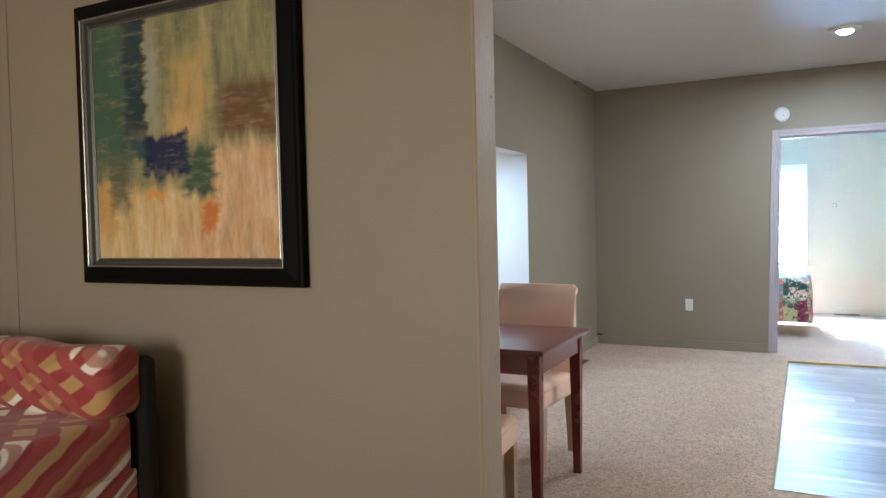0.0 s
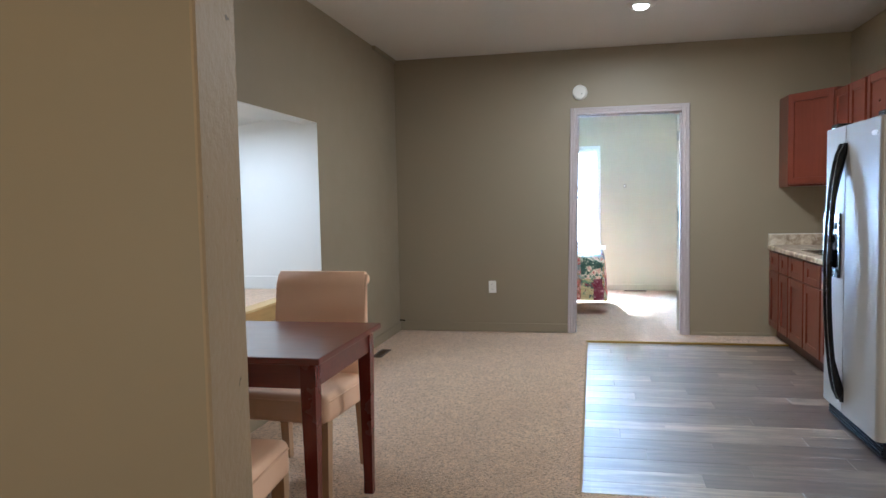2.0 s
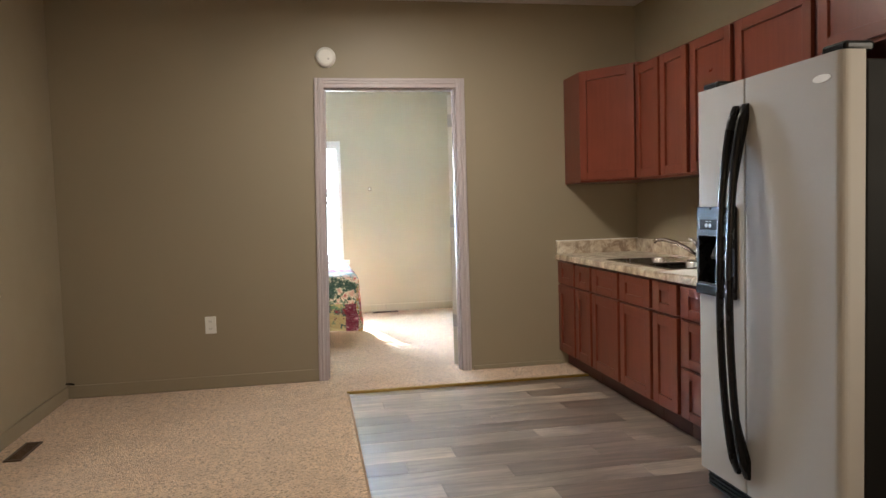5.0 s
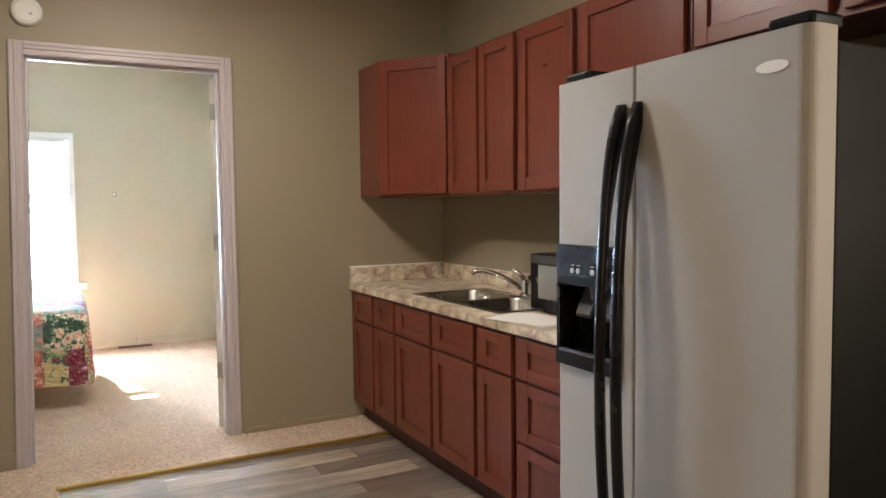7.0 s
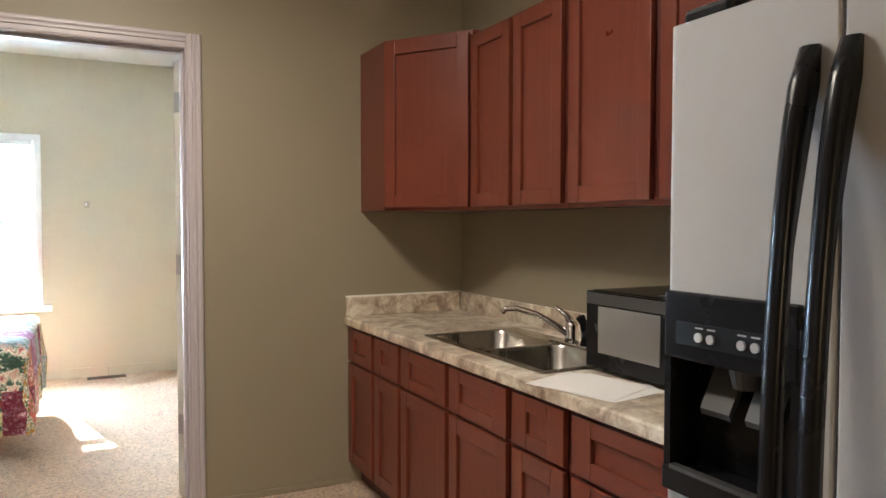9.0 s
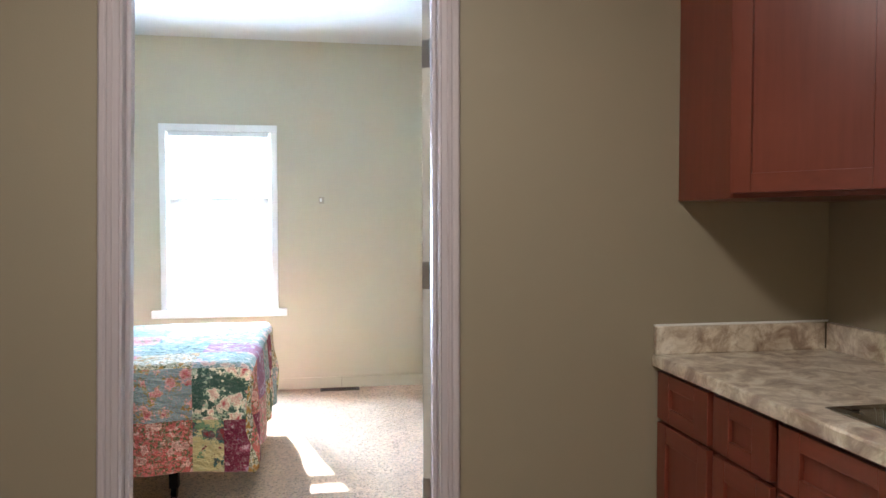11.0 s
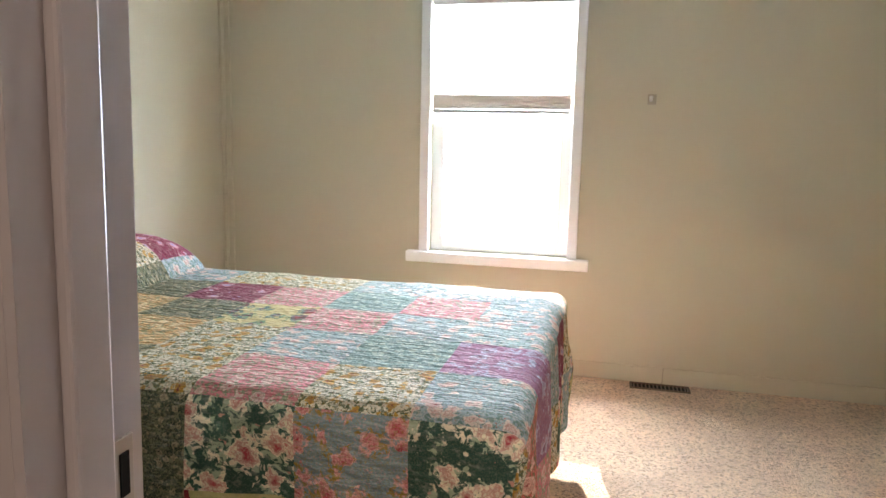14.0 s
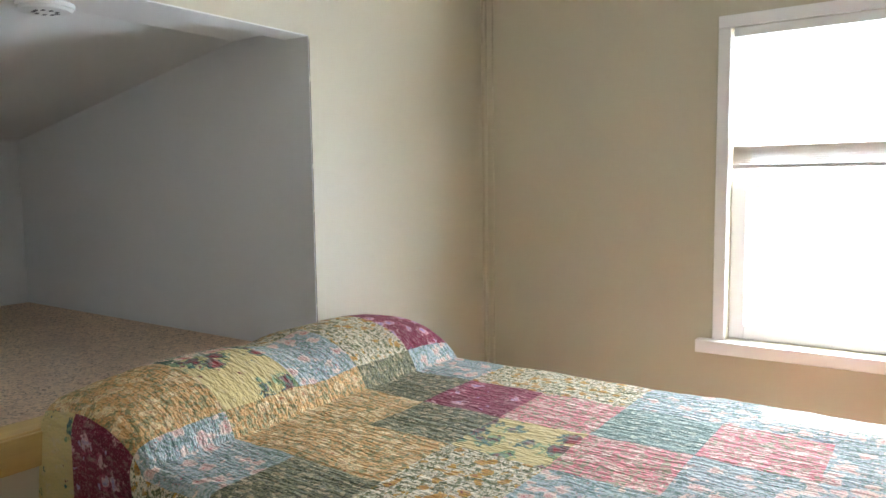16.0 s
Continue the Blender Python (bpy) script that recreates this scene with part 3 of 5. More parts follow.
# left wall of kitchen with its raised opening
bm = bmesh.new()
for a in ((2.9, 4.20, 0, H), (4.20, 5.98, 0, ALC - 0.02), (4.20, 5.98, 1.82, H), (5.98, 8.0, 0, H)):
    box(bm, -0.12, 0, *a)
setting("wall_left_kitchen", bm, TAUPE, "taupe painted wall with a raised alcove opening")
bm = bmesh.new()
for a in ((8.12, 8.35, 0, H), (8.35, 9.98, 0, ALC - 0.02), (8.35, 9.98, 1.845, H), (9.98, WY, 0, H)):
    box(bm, -0.12, 0, *a)
setting("wall_left_bedroom", bm, CREAM, "cream painted wall with a raised alcove opening")
# the gap from y 3.22 to 4.28 is added for the side fill lamp
bm = bmesh.new()
box(bm, RX, RX + 0.12, 2.9, 3.22, 0, H)
box(bm, RX, RX + 0.12, 4.28, 8.0, 0, H)
box(bm, RX, RX + 0.12, 3.22, 4.28, 0, 1.0)
box(bm, RX, RX + 0.12, 3.22, 4.28, 2.0, H)
setting("wall_right_kitchen", bm, TAUPE, "taupe painted kitchen wall")
setting("wall_right_bedroom", bx(BRX, BRX + 0.12, 8.12, WY, 0, H), CREAM, "cream painted bedroom wall")
W0, W1, WZ0, WZ1 = 1.19, 1.92, 0.615, 1.915
bm = bmesh.new()
box(bm, -0.12, W0, WY, WY + 0.16, 0, H)
box(bm, W1, 3.8, WY, WY + 0.16, 0, H)
box(bm, W0, W1, WY, WY + 0.16, 0, WZ0)
box(bm, W0, W1, WY, WY + 0.16, WZ1, H)
setting("wall_window", bm, CREAM, "cream painted bedroom wall with one window")
# living room
setting("wall_living_north", prism(bmesh.new(), [(-3.2, 2.66), (1.050, 2.66), (1.054, 2.664), (1.018, 2.896), (1.014, 2.90), (-3.2, 2.90)], "z", 0, H), TAUPE, "taupe painted wall that ends at a wide opening")
setting("wall_end", prism(bmesh.new(), [(1.051, 2.6585), (1.057, 2.6585), (1.062, 2.663), (1.026, 2.897), (1.021, 2.9015), (1.012, 2.9015)], "z", 0, H), END_PAINT, "worn end of the wall at the opening, lightened as if side-lit")
bm = bmesh.new()
box(bm, 2.50, 2.62, 1.93, 2.90, 0, H)
box(bm, 2.50, 2.62, -1.7, 1.05, 0, H)
box(bm, 2.50, 2.62, 1.05, 1.93, 2.06, H)
box(bm, 2.62, RX + 0.12, 2.78, 2.90, 0, H)
setting("wall_living_east", bm, TAUPE, "taupe painted wall with a doorway")
setting("wall_closet", bx(2.75, 2.8, 0.9, 2.1, 0, H), TAUPE, "plain wall behind the slate door")
# the south wall's opening is added for the fill lamp; no window is known
bm = bmesh.new()
box(bm, -3.3, -0.7, -1.82, -1.7, 0, H)
box(bm, 0.7, 2.62, -1.82, -1.7, 0, H)
box(bm, -0.7, 0.7, -1.82, -1.7, 0, 0.75)
box(bm, -0.7, 0.7, -1.82, -1.7, 1.95, H)
setting("wall_living_south", bm, TAUPE, "taupe painted wall with an added opening for the fill lamp")
setting("wall_living_west", bx(-3.32, -3.2, -1.82, 2.9, 0, H), TAUPE, "taupe painted wall")
bm = bmesh.new()
box(bm, -3.4, 4.2, -1.9, 8.06, H, H + 0.1)
box(bm, -0.2, 4.2, 8.06, 11.4, H - 0.03, H + 0.1)
setting("ceiling", bm, CEIL, "off-white rolled ceiling")
# closing roof above everything and ground outside
setting("ground", bx(-40, 40, 11.5, 60, -0.9, -0.8), plain("pale_gravel", (0.55, 0.53, 0.48), 0.9), "pale ground outside the window")


# raised alcoves under the roof slope
def alcove(name, y0, y1, top, wall, floor_trim):
    bm = bx(-2.3, 0.0, y0, y1, ALC - 0.04, ALC)
    setting("alcove_floor", bm, CARPET, "raised carpeted floor of a low alcove")
    bm = bmesh.new()
    box(bm, -2.3, -0.12, y1, y1 + 0.06, ALC - 0.1, 2.1)
    box(bm, -2.3, -0.12, y0 - 0.06, y0, ALC - 0.1, 2.1)
    box(bm, -2.34, -2.28, y0 - 0.06, y1 + 0.06, ALC - 0.1, 1.9)
    setting("alcove_wall", bm, wall, "smooth painted end and knee walls of a low alcove")
    bm = bmesh.new()
    box(bm, -0.122, -0.0015, y1 - 0.004, y1 + 0.001, ALC, top)
    box(bm, -0.122, -0.0015, y0 - 0.001, y0 + 0.004, ALC, top)
    box(bm, -0.122, -0.0015, y0, y1, top - 0.004, top + 0.001)
    setting("alcove_lining", bm, WHITE_WALL, "white painted reveal of the alcove opening")
    bm = prism(bmesh.new(), [(-0.12, top + 0.03), (-0.42, top + 0.03), (-2.32, top - 0.29), (-2.32, top - 0.2), (-0.42, top + 0.12), (-0.12, top + 0.12)], "y", y0 - 0.05, y1 + 0.05)
    setting("alcove_ceiling", bm, WHITE_WALL, "sloping off-white alcove ceiling")
    bm = bmesh.new()
    box(bm, -0.10, 0.006, y0, y1, ALC, ALC + 0.012, bevel=0.003)
    box(bm, -0.002, 0.016, y0, y1, ALC - 0.085, ALC + 0.006, bevel=0.003)
    if floor_trim:
        setting("alcove_sill", bm, PINE, "raw pine edging on the alcove's front edge")
    else:
        bm.free()


alcove("kitchen", 4.20, 5.98, 1.82, WHITE_WALL, True)
alcove("bedroom", 8.35, 9.98, 1.845, WHITE_WALL, True)
rng = random.Random(3)
z = ALC + 0.02
bm = bmesh.new()
while z < 1.84:
    L = rng.uniform(0.10, 0.34)
    w = rng.uniform(0.0012, 0.0030)
    box(bm, -0.0005, 0.0012, 9.9805 - w / 2, 9.9805 + w / 2, z, min(z + L, 1.845))
    z += L + rng.uniform(0.0, 0.03)
setting("corner_crack", bm, GROUT, "dark hairline crack along the alcove's corner")
bm = bmesh.new()
box(bm, -2.28, -0.12, 5.966, 5.98, ALC, ALC + 0.09, bevel=0.003)
setting("alcove_baseboard", bm, WHITE_WALL, "white baseboard in the alcove")

# baseboards and trims in wall colour
bm = bmesh.new()
box(bm, 0.0, 1.64, 7.986, 8.0, 0, 0.085, bevel=0.004)
box(bm, 0.0, 0.014, 2.92, 7.985, 0, 0.085, bevel=0.004)
box(bm, 2.735, 3.4, 7.986, 8.0, 0, 0.03, bevel=0.003)
setting("baseboard_kitchen", bm, TAUPE, "baseboard painted in the wall's taupe")
bm = bmesh.new()
box(bm, 0.0, BRX, WY - 0.014, WY, 0, 0.085, bevel=0.004)
setting("baseboard_bedroom", bm, CREAM, "baseboard painted in the wall's cream")
setting("corner_trim", bx(0.0, 0.018, WY - 0.04, WY, 0.085, H, bevel=0.005), CREAM, "narrow corner bead")
setting("corner_trim", bx(0.018, 0.05, WY - 0.016, WY, 0.085, H, bevel=0.005), CREAM, "narrow corner bead")
setting("ceiling_trim", bx(0.0, 0.03, 7.3, 7.99, H - 0.035, H, bevel=0.006), TAUPE, "cracked corner moulding under the ceiling")
setting("transition_strip", bx(1.80, 3.452, 7.585, 7.612, -0.006, 0.010, bevel=0.004), BRASS, "brass edge strip between vinyl and carpet")
setting("corner_strip", bx(-1.262, -1.232, 2.655, 2.66, 0, H, bevel=0.002), TAUPE, "painted vertical batten on the wall")

# ---- doorway to the bedroom ----
LEAN = 0.0215      # the doorway's latch side is out of plumb by this much a metre


def leaning(bm):
    for v in bm.verts:
        v.co.x += LEAN * v.co.z
    return bm


def casing(xa, xb, top, y, d, wide=0.066):
    """Moulded casing round a doorway whose clear opening runs from xa to xb at the floor."""
    for prof in (1, -1):
        x = xa if prof == 1 else xb
        out = [(x, y), (x - prof * wide, y), (x - prof * wide, y + d * 0.013), (x - prof * (wide - 0.006), y + d * 0.018), (x - prof * (wide - 0.016), y + d * 0.018),
               (x - prof * 0.044, y + d * 0.013), (x - prof * 0.038, y + d * 0.0165), (x - prof * 0.030, y + d * 0.0165), (x - prof * 0.026, y + d * 0.009),
               (x - prof * 0.010, y + d * 0.009), (x - prof * 0.006, y + d * 0.012), (x, y + d * 0.008)]
        bm = prism(bmesh.new(), out, "z", 0, top + wide)
        setting("door_casing", leaning(bm) if prof == 1 else bm, TRIM, "white moulded door casing")
    out = [(y, top), (y, top + wide), (y + d * 0.013, top + wide), (y + d * 0.018, top + wide - 0.006), (y + d * 0.018, top + wide - 0.016), (y + d * 0.013, top + 0.044),
           (y + d * 0.0165, top + 0.038), (y + d * 0.0165, top + 0.030), (y + d * 0.009, top + 0.026), (y + d * 0.009, top + 0.010), (y + d * 0.012, top + 0.006), (y + d * 0.008, top)]
    setting("door_casing", prism(bmesh.new(), out, "x", xa + LEAN * top, xb + 0.001), TRIM, "white moulded door casing")


DX0, DX1, DZ = 1.693, 2.652, 2.02
casing(DX0, DX1, DZ, 8.0, -1)
casing(DX0, DX1, DZ, 8.12, 1)
bm = leaning(bx(DX0 - 0.022, DX0, 7.998, 8.122, 0, DZ + 0.02, bevel=0.002))
box(bm, DX1, DX1 + 0.022, 7.998, 8.122, 0, DZ + 0.02, bevel=0.002)
box(bm, DX0 + LEAN * DZ - 0.002, DX1, 7.998, 8.122, DZ, DZ + 0.022, bevel=0.002)
setting("door_jamb", bm, TRIM, "white painted door jamb")
bm = leaning(bx(DX0, DX0 + 0.014, 8.030, 8.076, 0, DZ, bevel=0.004))
box(bm, DX1 - 0.014, DX1, 8.030, 8.076, 0, DZ, bevel=0.004)
box(bm, DX0 + LEAN * DZ + 0.012, DX1 - 0.014, 8.030, 8.076, DZ - 0.014, DZ, bevel=0.004)
setting("door_stop", bm, TRIM, "white door stop strip")
strike = thing("strike_plate", "worn metal strike plate let into the jamb", "strike plate")
part("plate", leaning(bx(DX0 - 0.001, DX0 + 0.003, 8.084, 8.112, 0.891, 0.961, bevel=0.001)), NICKEL, strike)
part("hole", leaning(bx(DX0 + 0.001, DX0 + 0.0045, 8.092, 8.104, 0.905, 0.947)), BLACK_MATT, strike, "dark latch hole")


def panel_door(name, width, height, material, label, rails, thick=0.035, stile=0.115):
    """A door leaf: slab with sunk panels on both faces. Its hinge edge is at x = 0, and it runs along +x."""
    ob = thing(name, label, "door")
    bm = bmesh.new()
    box(bm, 0, stile, 0, thick, 0, height, bevel=0.003)
    box(bm, width - stile, width, 0, thick, 0, height, bevel=0.003)
    zs = [0, *[z for r in rails for z in r], height]
    for a, b in zip(zs[::2], zs[1::2]):
        box(bm, stile - 0.001, width - stile + 0.001, 0, thick, a, b, bevel=0.003)
    part("leaf_frame", bm, material, ob)
    for a, b in rails:
        bm = bx(stile, width - stile, thick * 0.28, thick * 0.72, a, b)
        part("panel", bm, material, ob)
        bm = bmesh.new()
        for ya, yb in ((0.004, thick * 0.3), (thick * 0.7, thick - 0.004)):
            s = 0.016
            box(bm, stile, stile + s, ya, yb, a, b, bevel=0.004)
            box(bm, width - stile - s, width - stile, ya, yb, a, b, bevel=0.004)
            box(bm, stile + s, width - stile - s, ya, yb, a, a + s, bevel=0.004)
            box(bm, stile + s, width - stile - s, ya, yb, b - s, b, bevel=0.004)
        part("moulding", bm, material, ob)
    return ob


door = panel_door("door_bedroom", 0.92, 1.985, BEIGE_DOOR, "beige panelled bedroom door standing wide open", [(0.22, 0.85), (1.02, 1.86)])
for z in (0.33, 1.065, 1.80):
    h = part("hinge", tube(bmesh.new(), [(-0.006, -0.006, z - 0.045), (-0.006, -0.006, z + 0.045)], 0.007, 10), NICKEL, door, "nickel butt hinge", True)
    part("hinge_leaf", bx(-0.004, 0.0, 0.001, 0.033, z - 0.045, z + 0.045, bevel=0.001), NICKEL, door, "nickel hinge leaf")
    part("hinge_leaf", bx(-0.010, -0.007, -0.06, -0.008, z - 0.045, z + 0.045, bevel=0.001), NICKEL, door, "nickel hinge leaf")
door.matrix_world = pose(2.651, 8.145, 0.012, 0, 0, 50)
entry = panel_door("door_living", 0.80, 2.02, SLATE, "slate-blue panelled door standing ajar", [(0.20, 0.80), (0.985, 1.90)], 0.038, 0.078)
part("handle_rose", tube(bmesh.new(), [(0.735, 0.034, 0.885), (0.735, 0.046, 0.885)], 0.03, 18), BLACK, entry, "black handle rose", True)
part("knob", tube(bmesh.new(), [(0.735, 0.046, 0.885), (0.735, 0.06, 0.885), (0.735, 0.075, 0.885), (0.735, 0.09, 0.885)], [0.012, 0.014, 0.028, 0.022], 16), BLACK, entry, "black door knob", True)
entry.matrix_world = pose(2.496, 1.075, 0.012, 0, 0, 113)

# ---- window ----
win = tagged(thing("window_1", "white sash window with raised mini blind over pale glare", "window"), kind="structure")
bm = bmesh.new()
CW = 0.05
box(bm, W0 - CW, W0, WY - 0.022, WY + 0.0, WZ0, WZ1, bevel=0.004)
box(bm, W1, W1 + CW, WY - 0.022, WY + 0.0, WZ0, WZ1, bevel=0.004)
box(bm, W0 - CW, W1 + CW, WY - 0.024, WY + 0.0, WZ1, WZ1 + CW, bevel=0.004)
part("window_casing", bm, WIN_WHITE, win)
part("window_sill", bx(1.078, 2.032, WY - 0.055, WY + 0.05, 0.560, WZ0, bevel=0.004), WIN_WHITE, win)
bm = bmesh.new()
for (x0, x1, z0, z1, y) in ((W0, W1, WZ0, 1.292, WY + 0.05), (W0, W1, 1.254, WZ1, WY + 0.085)):
    f = 0.062
    low, high = (f, 0.036) if z0 < 1 else (0.036, f)
    box(bm, x0, x0 + f, y, y + 0.03, z0, z1, bevel=0.004)
    box(bm, x1 - f, x1, y, y + 0.03, z0, z1, bevel=0.004)
    box(bm, x0 + f, x1 - f, y, y + 0.03, z0, z0 + low, bevel=0.004)
    box(bm, x0 + f, x1 - f, y, y + 0.03, z1 - high, z1, bevel=0.004)
part("window_frame", bm, WIN_WHITE, win)
for z0, z1, y in ((WZ0 + 0.055, 1.262, WY + 0.062), (1.286, WZ1 - 0.055, WY + 0.097)):
    pane = part("pane", bx(W0 + 0.055, W1 - 0.055, y, y + 0.005, z0, z1), GLASS, win)
    pane.visible_shadow = False
blind = thing("window_blind", "white mini blind drawn halfway down the window", "blind")
part("head_rail", bx(W0 + 0.01, W1 - 0.01, WY - 0.012, WY + 0.03, WZ1 - 0.04, WZ1 - 0.002, bevel=0.003), WIN_WHITE, blind)
slat_me = None
for i in range(21):
    z = 1.445 + i * 0.0215
    if slat_me is None:
        bm = prism(bmesh.new(), [(WY - 0.004, 0.0094), (WY + 0.006, 0.0020), (WY + 0.014, -0.0094), (WY + 0.0152, -0.0090), (WY + 0.0074, 0.0028), (WY - 0.0036, 0.0106)], "x", W0 + 0.014, W1 - 0.014)
        s = part("slat", bm, BLIND, blind)
        slat_me = s.data
    else:
        s = new("slat", slat_me)
        s.parent = blind
    s.location = (0, 0, z)
for i in range(9):
    part("stacked_slat", bx(W0 + 0.014, W1 - 0.014, WY - 0.008, WY + 0.022, 1.362 + i * 0.0080, 1.3690 + i * 0.0080), STACK, blind)
part("bottom_rail", bx(W0 + 0.014, W1 - 0.014, WY - 0.010, WY + 0.024, 1.340, 1.359, bevel=0.003), WIN_WHITE, blind)
for x in (W0 + 0.12, W1 - 0.12):
    part("ladder_cord", tube(bmesh.new(), [(x, WY - 0.008, 1.345), (x, WY - 0.008, WZ1 - 0.03)], 0.0012, 6), WIN_WHITE, blind)
# glowing sheet added in place of the bright outdoors beyond the glass
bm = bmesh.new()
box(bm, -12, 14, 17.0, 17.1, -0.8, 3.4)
tagged(part("backdrop", bm, glowing("backdrop_glow", (0.96, 0.98, 1.0), 0.75)), "glowing sheet standing in for the bright distance outside", kind="structure")


# ---- kitchen ----
def shaker(parent, name, y0, y1, z0, z1, x, stile=0.055, rail=0.055, sink_in=0.012, thick=0.02):
    """A shaker front that faces -x: four frame members and a sunk panel."""
    d = part(name, bx(x + sink_in, x + thick - 0.002, y0 + stile - 0.004, y1 - stile + 0.004, z0 + rail - 0.004, z1 - rail + 0.004), CHERRY_V, parent)
    for ya, yb in ((y0, y0 + stile), (y1 - stile, y1)):
        part("stile", bx(x, x + thick, ya, yb, z0, z1, bevel=0.0025), CHERRY_V, d)
    for za, zb in ((z0, z0 + rail), (z1 - rail, z1)):
        part("rail", bx(x + 0.0006, x + thick, y0 + stile, y1 - stile, za, zb, bevel=0.002), CHERRY_H, d)
    return d


UZ0, UZ1, UX = 1.322, 2.056, 3.715
def upper(y0, y1, doors, z0=UZ0, label="cherry-stained shaker wall cabinet"):
    c = thing("wall_cabinet", label, "cabinet", "kitchen wall cabinets")
    part("carcass", bx(UX, RX - 0.001, y0, y1, z0, UZ1, bevel=0.002), CHERRY_D, c)
    part("bottom_rail", bx(UX - 0.003, UX + 0.02, y0, y1, z0 - 0.004, z0 + 0.02), CHERRY_H, c)
    for a, b in doors:
        shaker(c, "door", a, b, z0 + 0.012, UZ1 - 0.012, UX - 0.021)


upper(6.68, 7.34, [(7.030, 7.328), (6.702, 7.004)])
upper(5.678, 6.676, [(6.277, 6.660), (5.697, 6.237)])
upper(4.68, 5.674, [(5.195, 5.655), (4.70, 5.155)], 1.75, "low cherry-stained cabinet above the fridge")
# diagonal corner cabinet
cc = thing("corner_wall_cabinet", "cherry-stained diagonal corner wall cabinet", "cabinet", "kitchen wall cabinets")
CX0, CY1, CZ1 = 3.460, 7.345, 2.078
bm = prism(bmesh.new(), [(CX0, 7.999), (RX - 0.001, 7.999), (RX - 0.001, CY1), (UX, CY1), (CX0, 7.70)], "z", UZ0, CZ1)
part("carcass", bm, CHERRY_V, cc)
dvec = Vector((UX - CX0, CY1 - 7.70, 0))
dlen, dang = dvec.length, math.degrees(math.atan2(dvec.y, dvec.x))
d = shaker(cc, "door", 0.012, dlen - 0.012, UZ0 + 0.014, CZ1 - 0.014, -0.021)
d.matrix_world = pose(UX, CY1, 0, 0, 0, dang + 90)

# base cabinets
BX, BZ0, BZ1 = 3.405, 0.095, 0.775
def base(y0, y1, fronts, label, high=BZ1):
    c = thing("base_cabinet", label, "cabinet", "kitchen base cabinets")
    part("carcass", bx(BX, RX - 0.03, y0, y1, BZ0, high), CHERRY_D, c)
    if high < BZ1:
        part("face_frame", bx(BX, BX + 0.02, y0, y1, high, BZ1), CHERRY_D, c)
    part("toe_kick", bx(BX + 0.05, BX + 0.07, y0, y1, -0.012, BZ0), CHERRY_IN, c, "recessed toe kick, coloured as if in shade")
    for kind, a, b, z0, z1 in fronts:
        shaker(c, kind, a, b, z0, z1, BX - 0.021, 0.058 if kind == "door" else 0.078, 0.058 if kind == "door" else 0.046)


DRW, DOR = (0.606, 0.762), (0.108, 0.592)
base(7.372, 7.995, [("drawer_front", 7.675, 7.985, *DRW), ("door", 7.675, 7.985, *DOR), ("drawer_front", 7.384, 7.645, *DRW), ("door", 7.384, 7.645, *DOR)], "narrow cherry-stained base cabinet against the wall")
base(6.540, 7.368, [("drawer_front", 6.960, 7.352, *DRW), ("door", 6.960, 7.352, *DOR), ("drawer_front", 6.552, 6.930, *DRW), ("door", 6.552, 6.930, *DOR)], "cherry-stained base cabinet below the sink", 0.62)
base(6.246, 6.536, [("drawer_front", 6.262, 6.520, *DRW), ("door", 6.262, 6.520, *DOR)], "single-door cherry-stained base cabinet")
base(5.668, 6.242, [("drawer_front", 5.685, 6.226, *DRW), ("drawer_front", 5.685, 6.226, 0.365, 0.592), ("drawer_front", 5.685, 6.226, 0.108, 0.351)], "cherry-stained drawer base cabinet beside the fridge")

# counter with a cut-out for the sink
SX0, SX1, SY0, SY1 = 3.465, 3.885, 6.47, 7.27
CT0, CT1 = 0.777, 0.815
ct = thing("worktop", "mottled brown and cream stone-look laminate worktop", "worktop")
bm = bmesh.new()
fy0, fy1 = 5.664, 7.999
prof = [(3.372, CT0), (3.372, CT1 - 0.008), (3.376, CT1 - 0.002), (3.384, CT1), (SX0, CT1), (SX0, CT0)]
prism(bm, prof, "y", fy0, fy1)
box(bm, SX1, RX - 0.001, fy0, fy1, CT0, CT1)
box(bm, SX0, SX1, fy0, SY0, CT0, CT1)
box(bm, SX0, SX1, SY1, fy1, CT0, CT1)
part("top", bm, COUNTER, ct)
part("end_splash", bx(3.376, RX - 0.022, 7.978, 7.999, CT1, 0.908, bevel=0.004), COUNTER, ct)
part("back_splash", bx(RX - 0.022, RX - 0.001, fy0, 7.977, CT1, 0.908, bevel=0.004), COUNTER, ct)
part("caulk_line", bx(3.376, RX - 0.002, 7.992, 7.9995, 0.908, 0.914), PLASTIC, ct, "white caulk bead")

# double sink
sk = thing("sink", "brushed steel double-bowl sink set in the worktop", "sink")
bm = bmesh.new()
ym = (SY0 + SY1) / 2
def rounded(x0, x1, y0, y1, r, z, n=5):
    pts = []
    for cx, cy, a0 in ((x1 - r, y1 - r, 0), (x0 + r, y1 - r, 90), (x0 + r, y0 + r, 180), (x1 - r, y0 + r, 270)):
        for k in range(n + 1):
            a = radians(a0 + 90 * k / n)
            pts.append((cx + r * math.cos(a), cy + r * math.sin(a), z))
    return pts
def loft(bm, loops, cap=True):
    rings = [[bm.verts.new(p) for p in l] for l in loops]
    for a, b in zip(rings, rings[1:]):
        for k in range(len(a)):
            bm.faces.new((a[k], a[(k + 1) % len(a)], b[(k + 1) % len(a)], b[k]))
    if cap:
        bm.faces.new(rings[-1])
    return rings
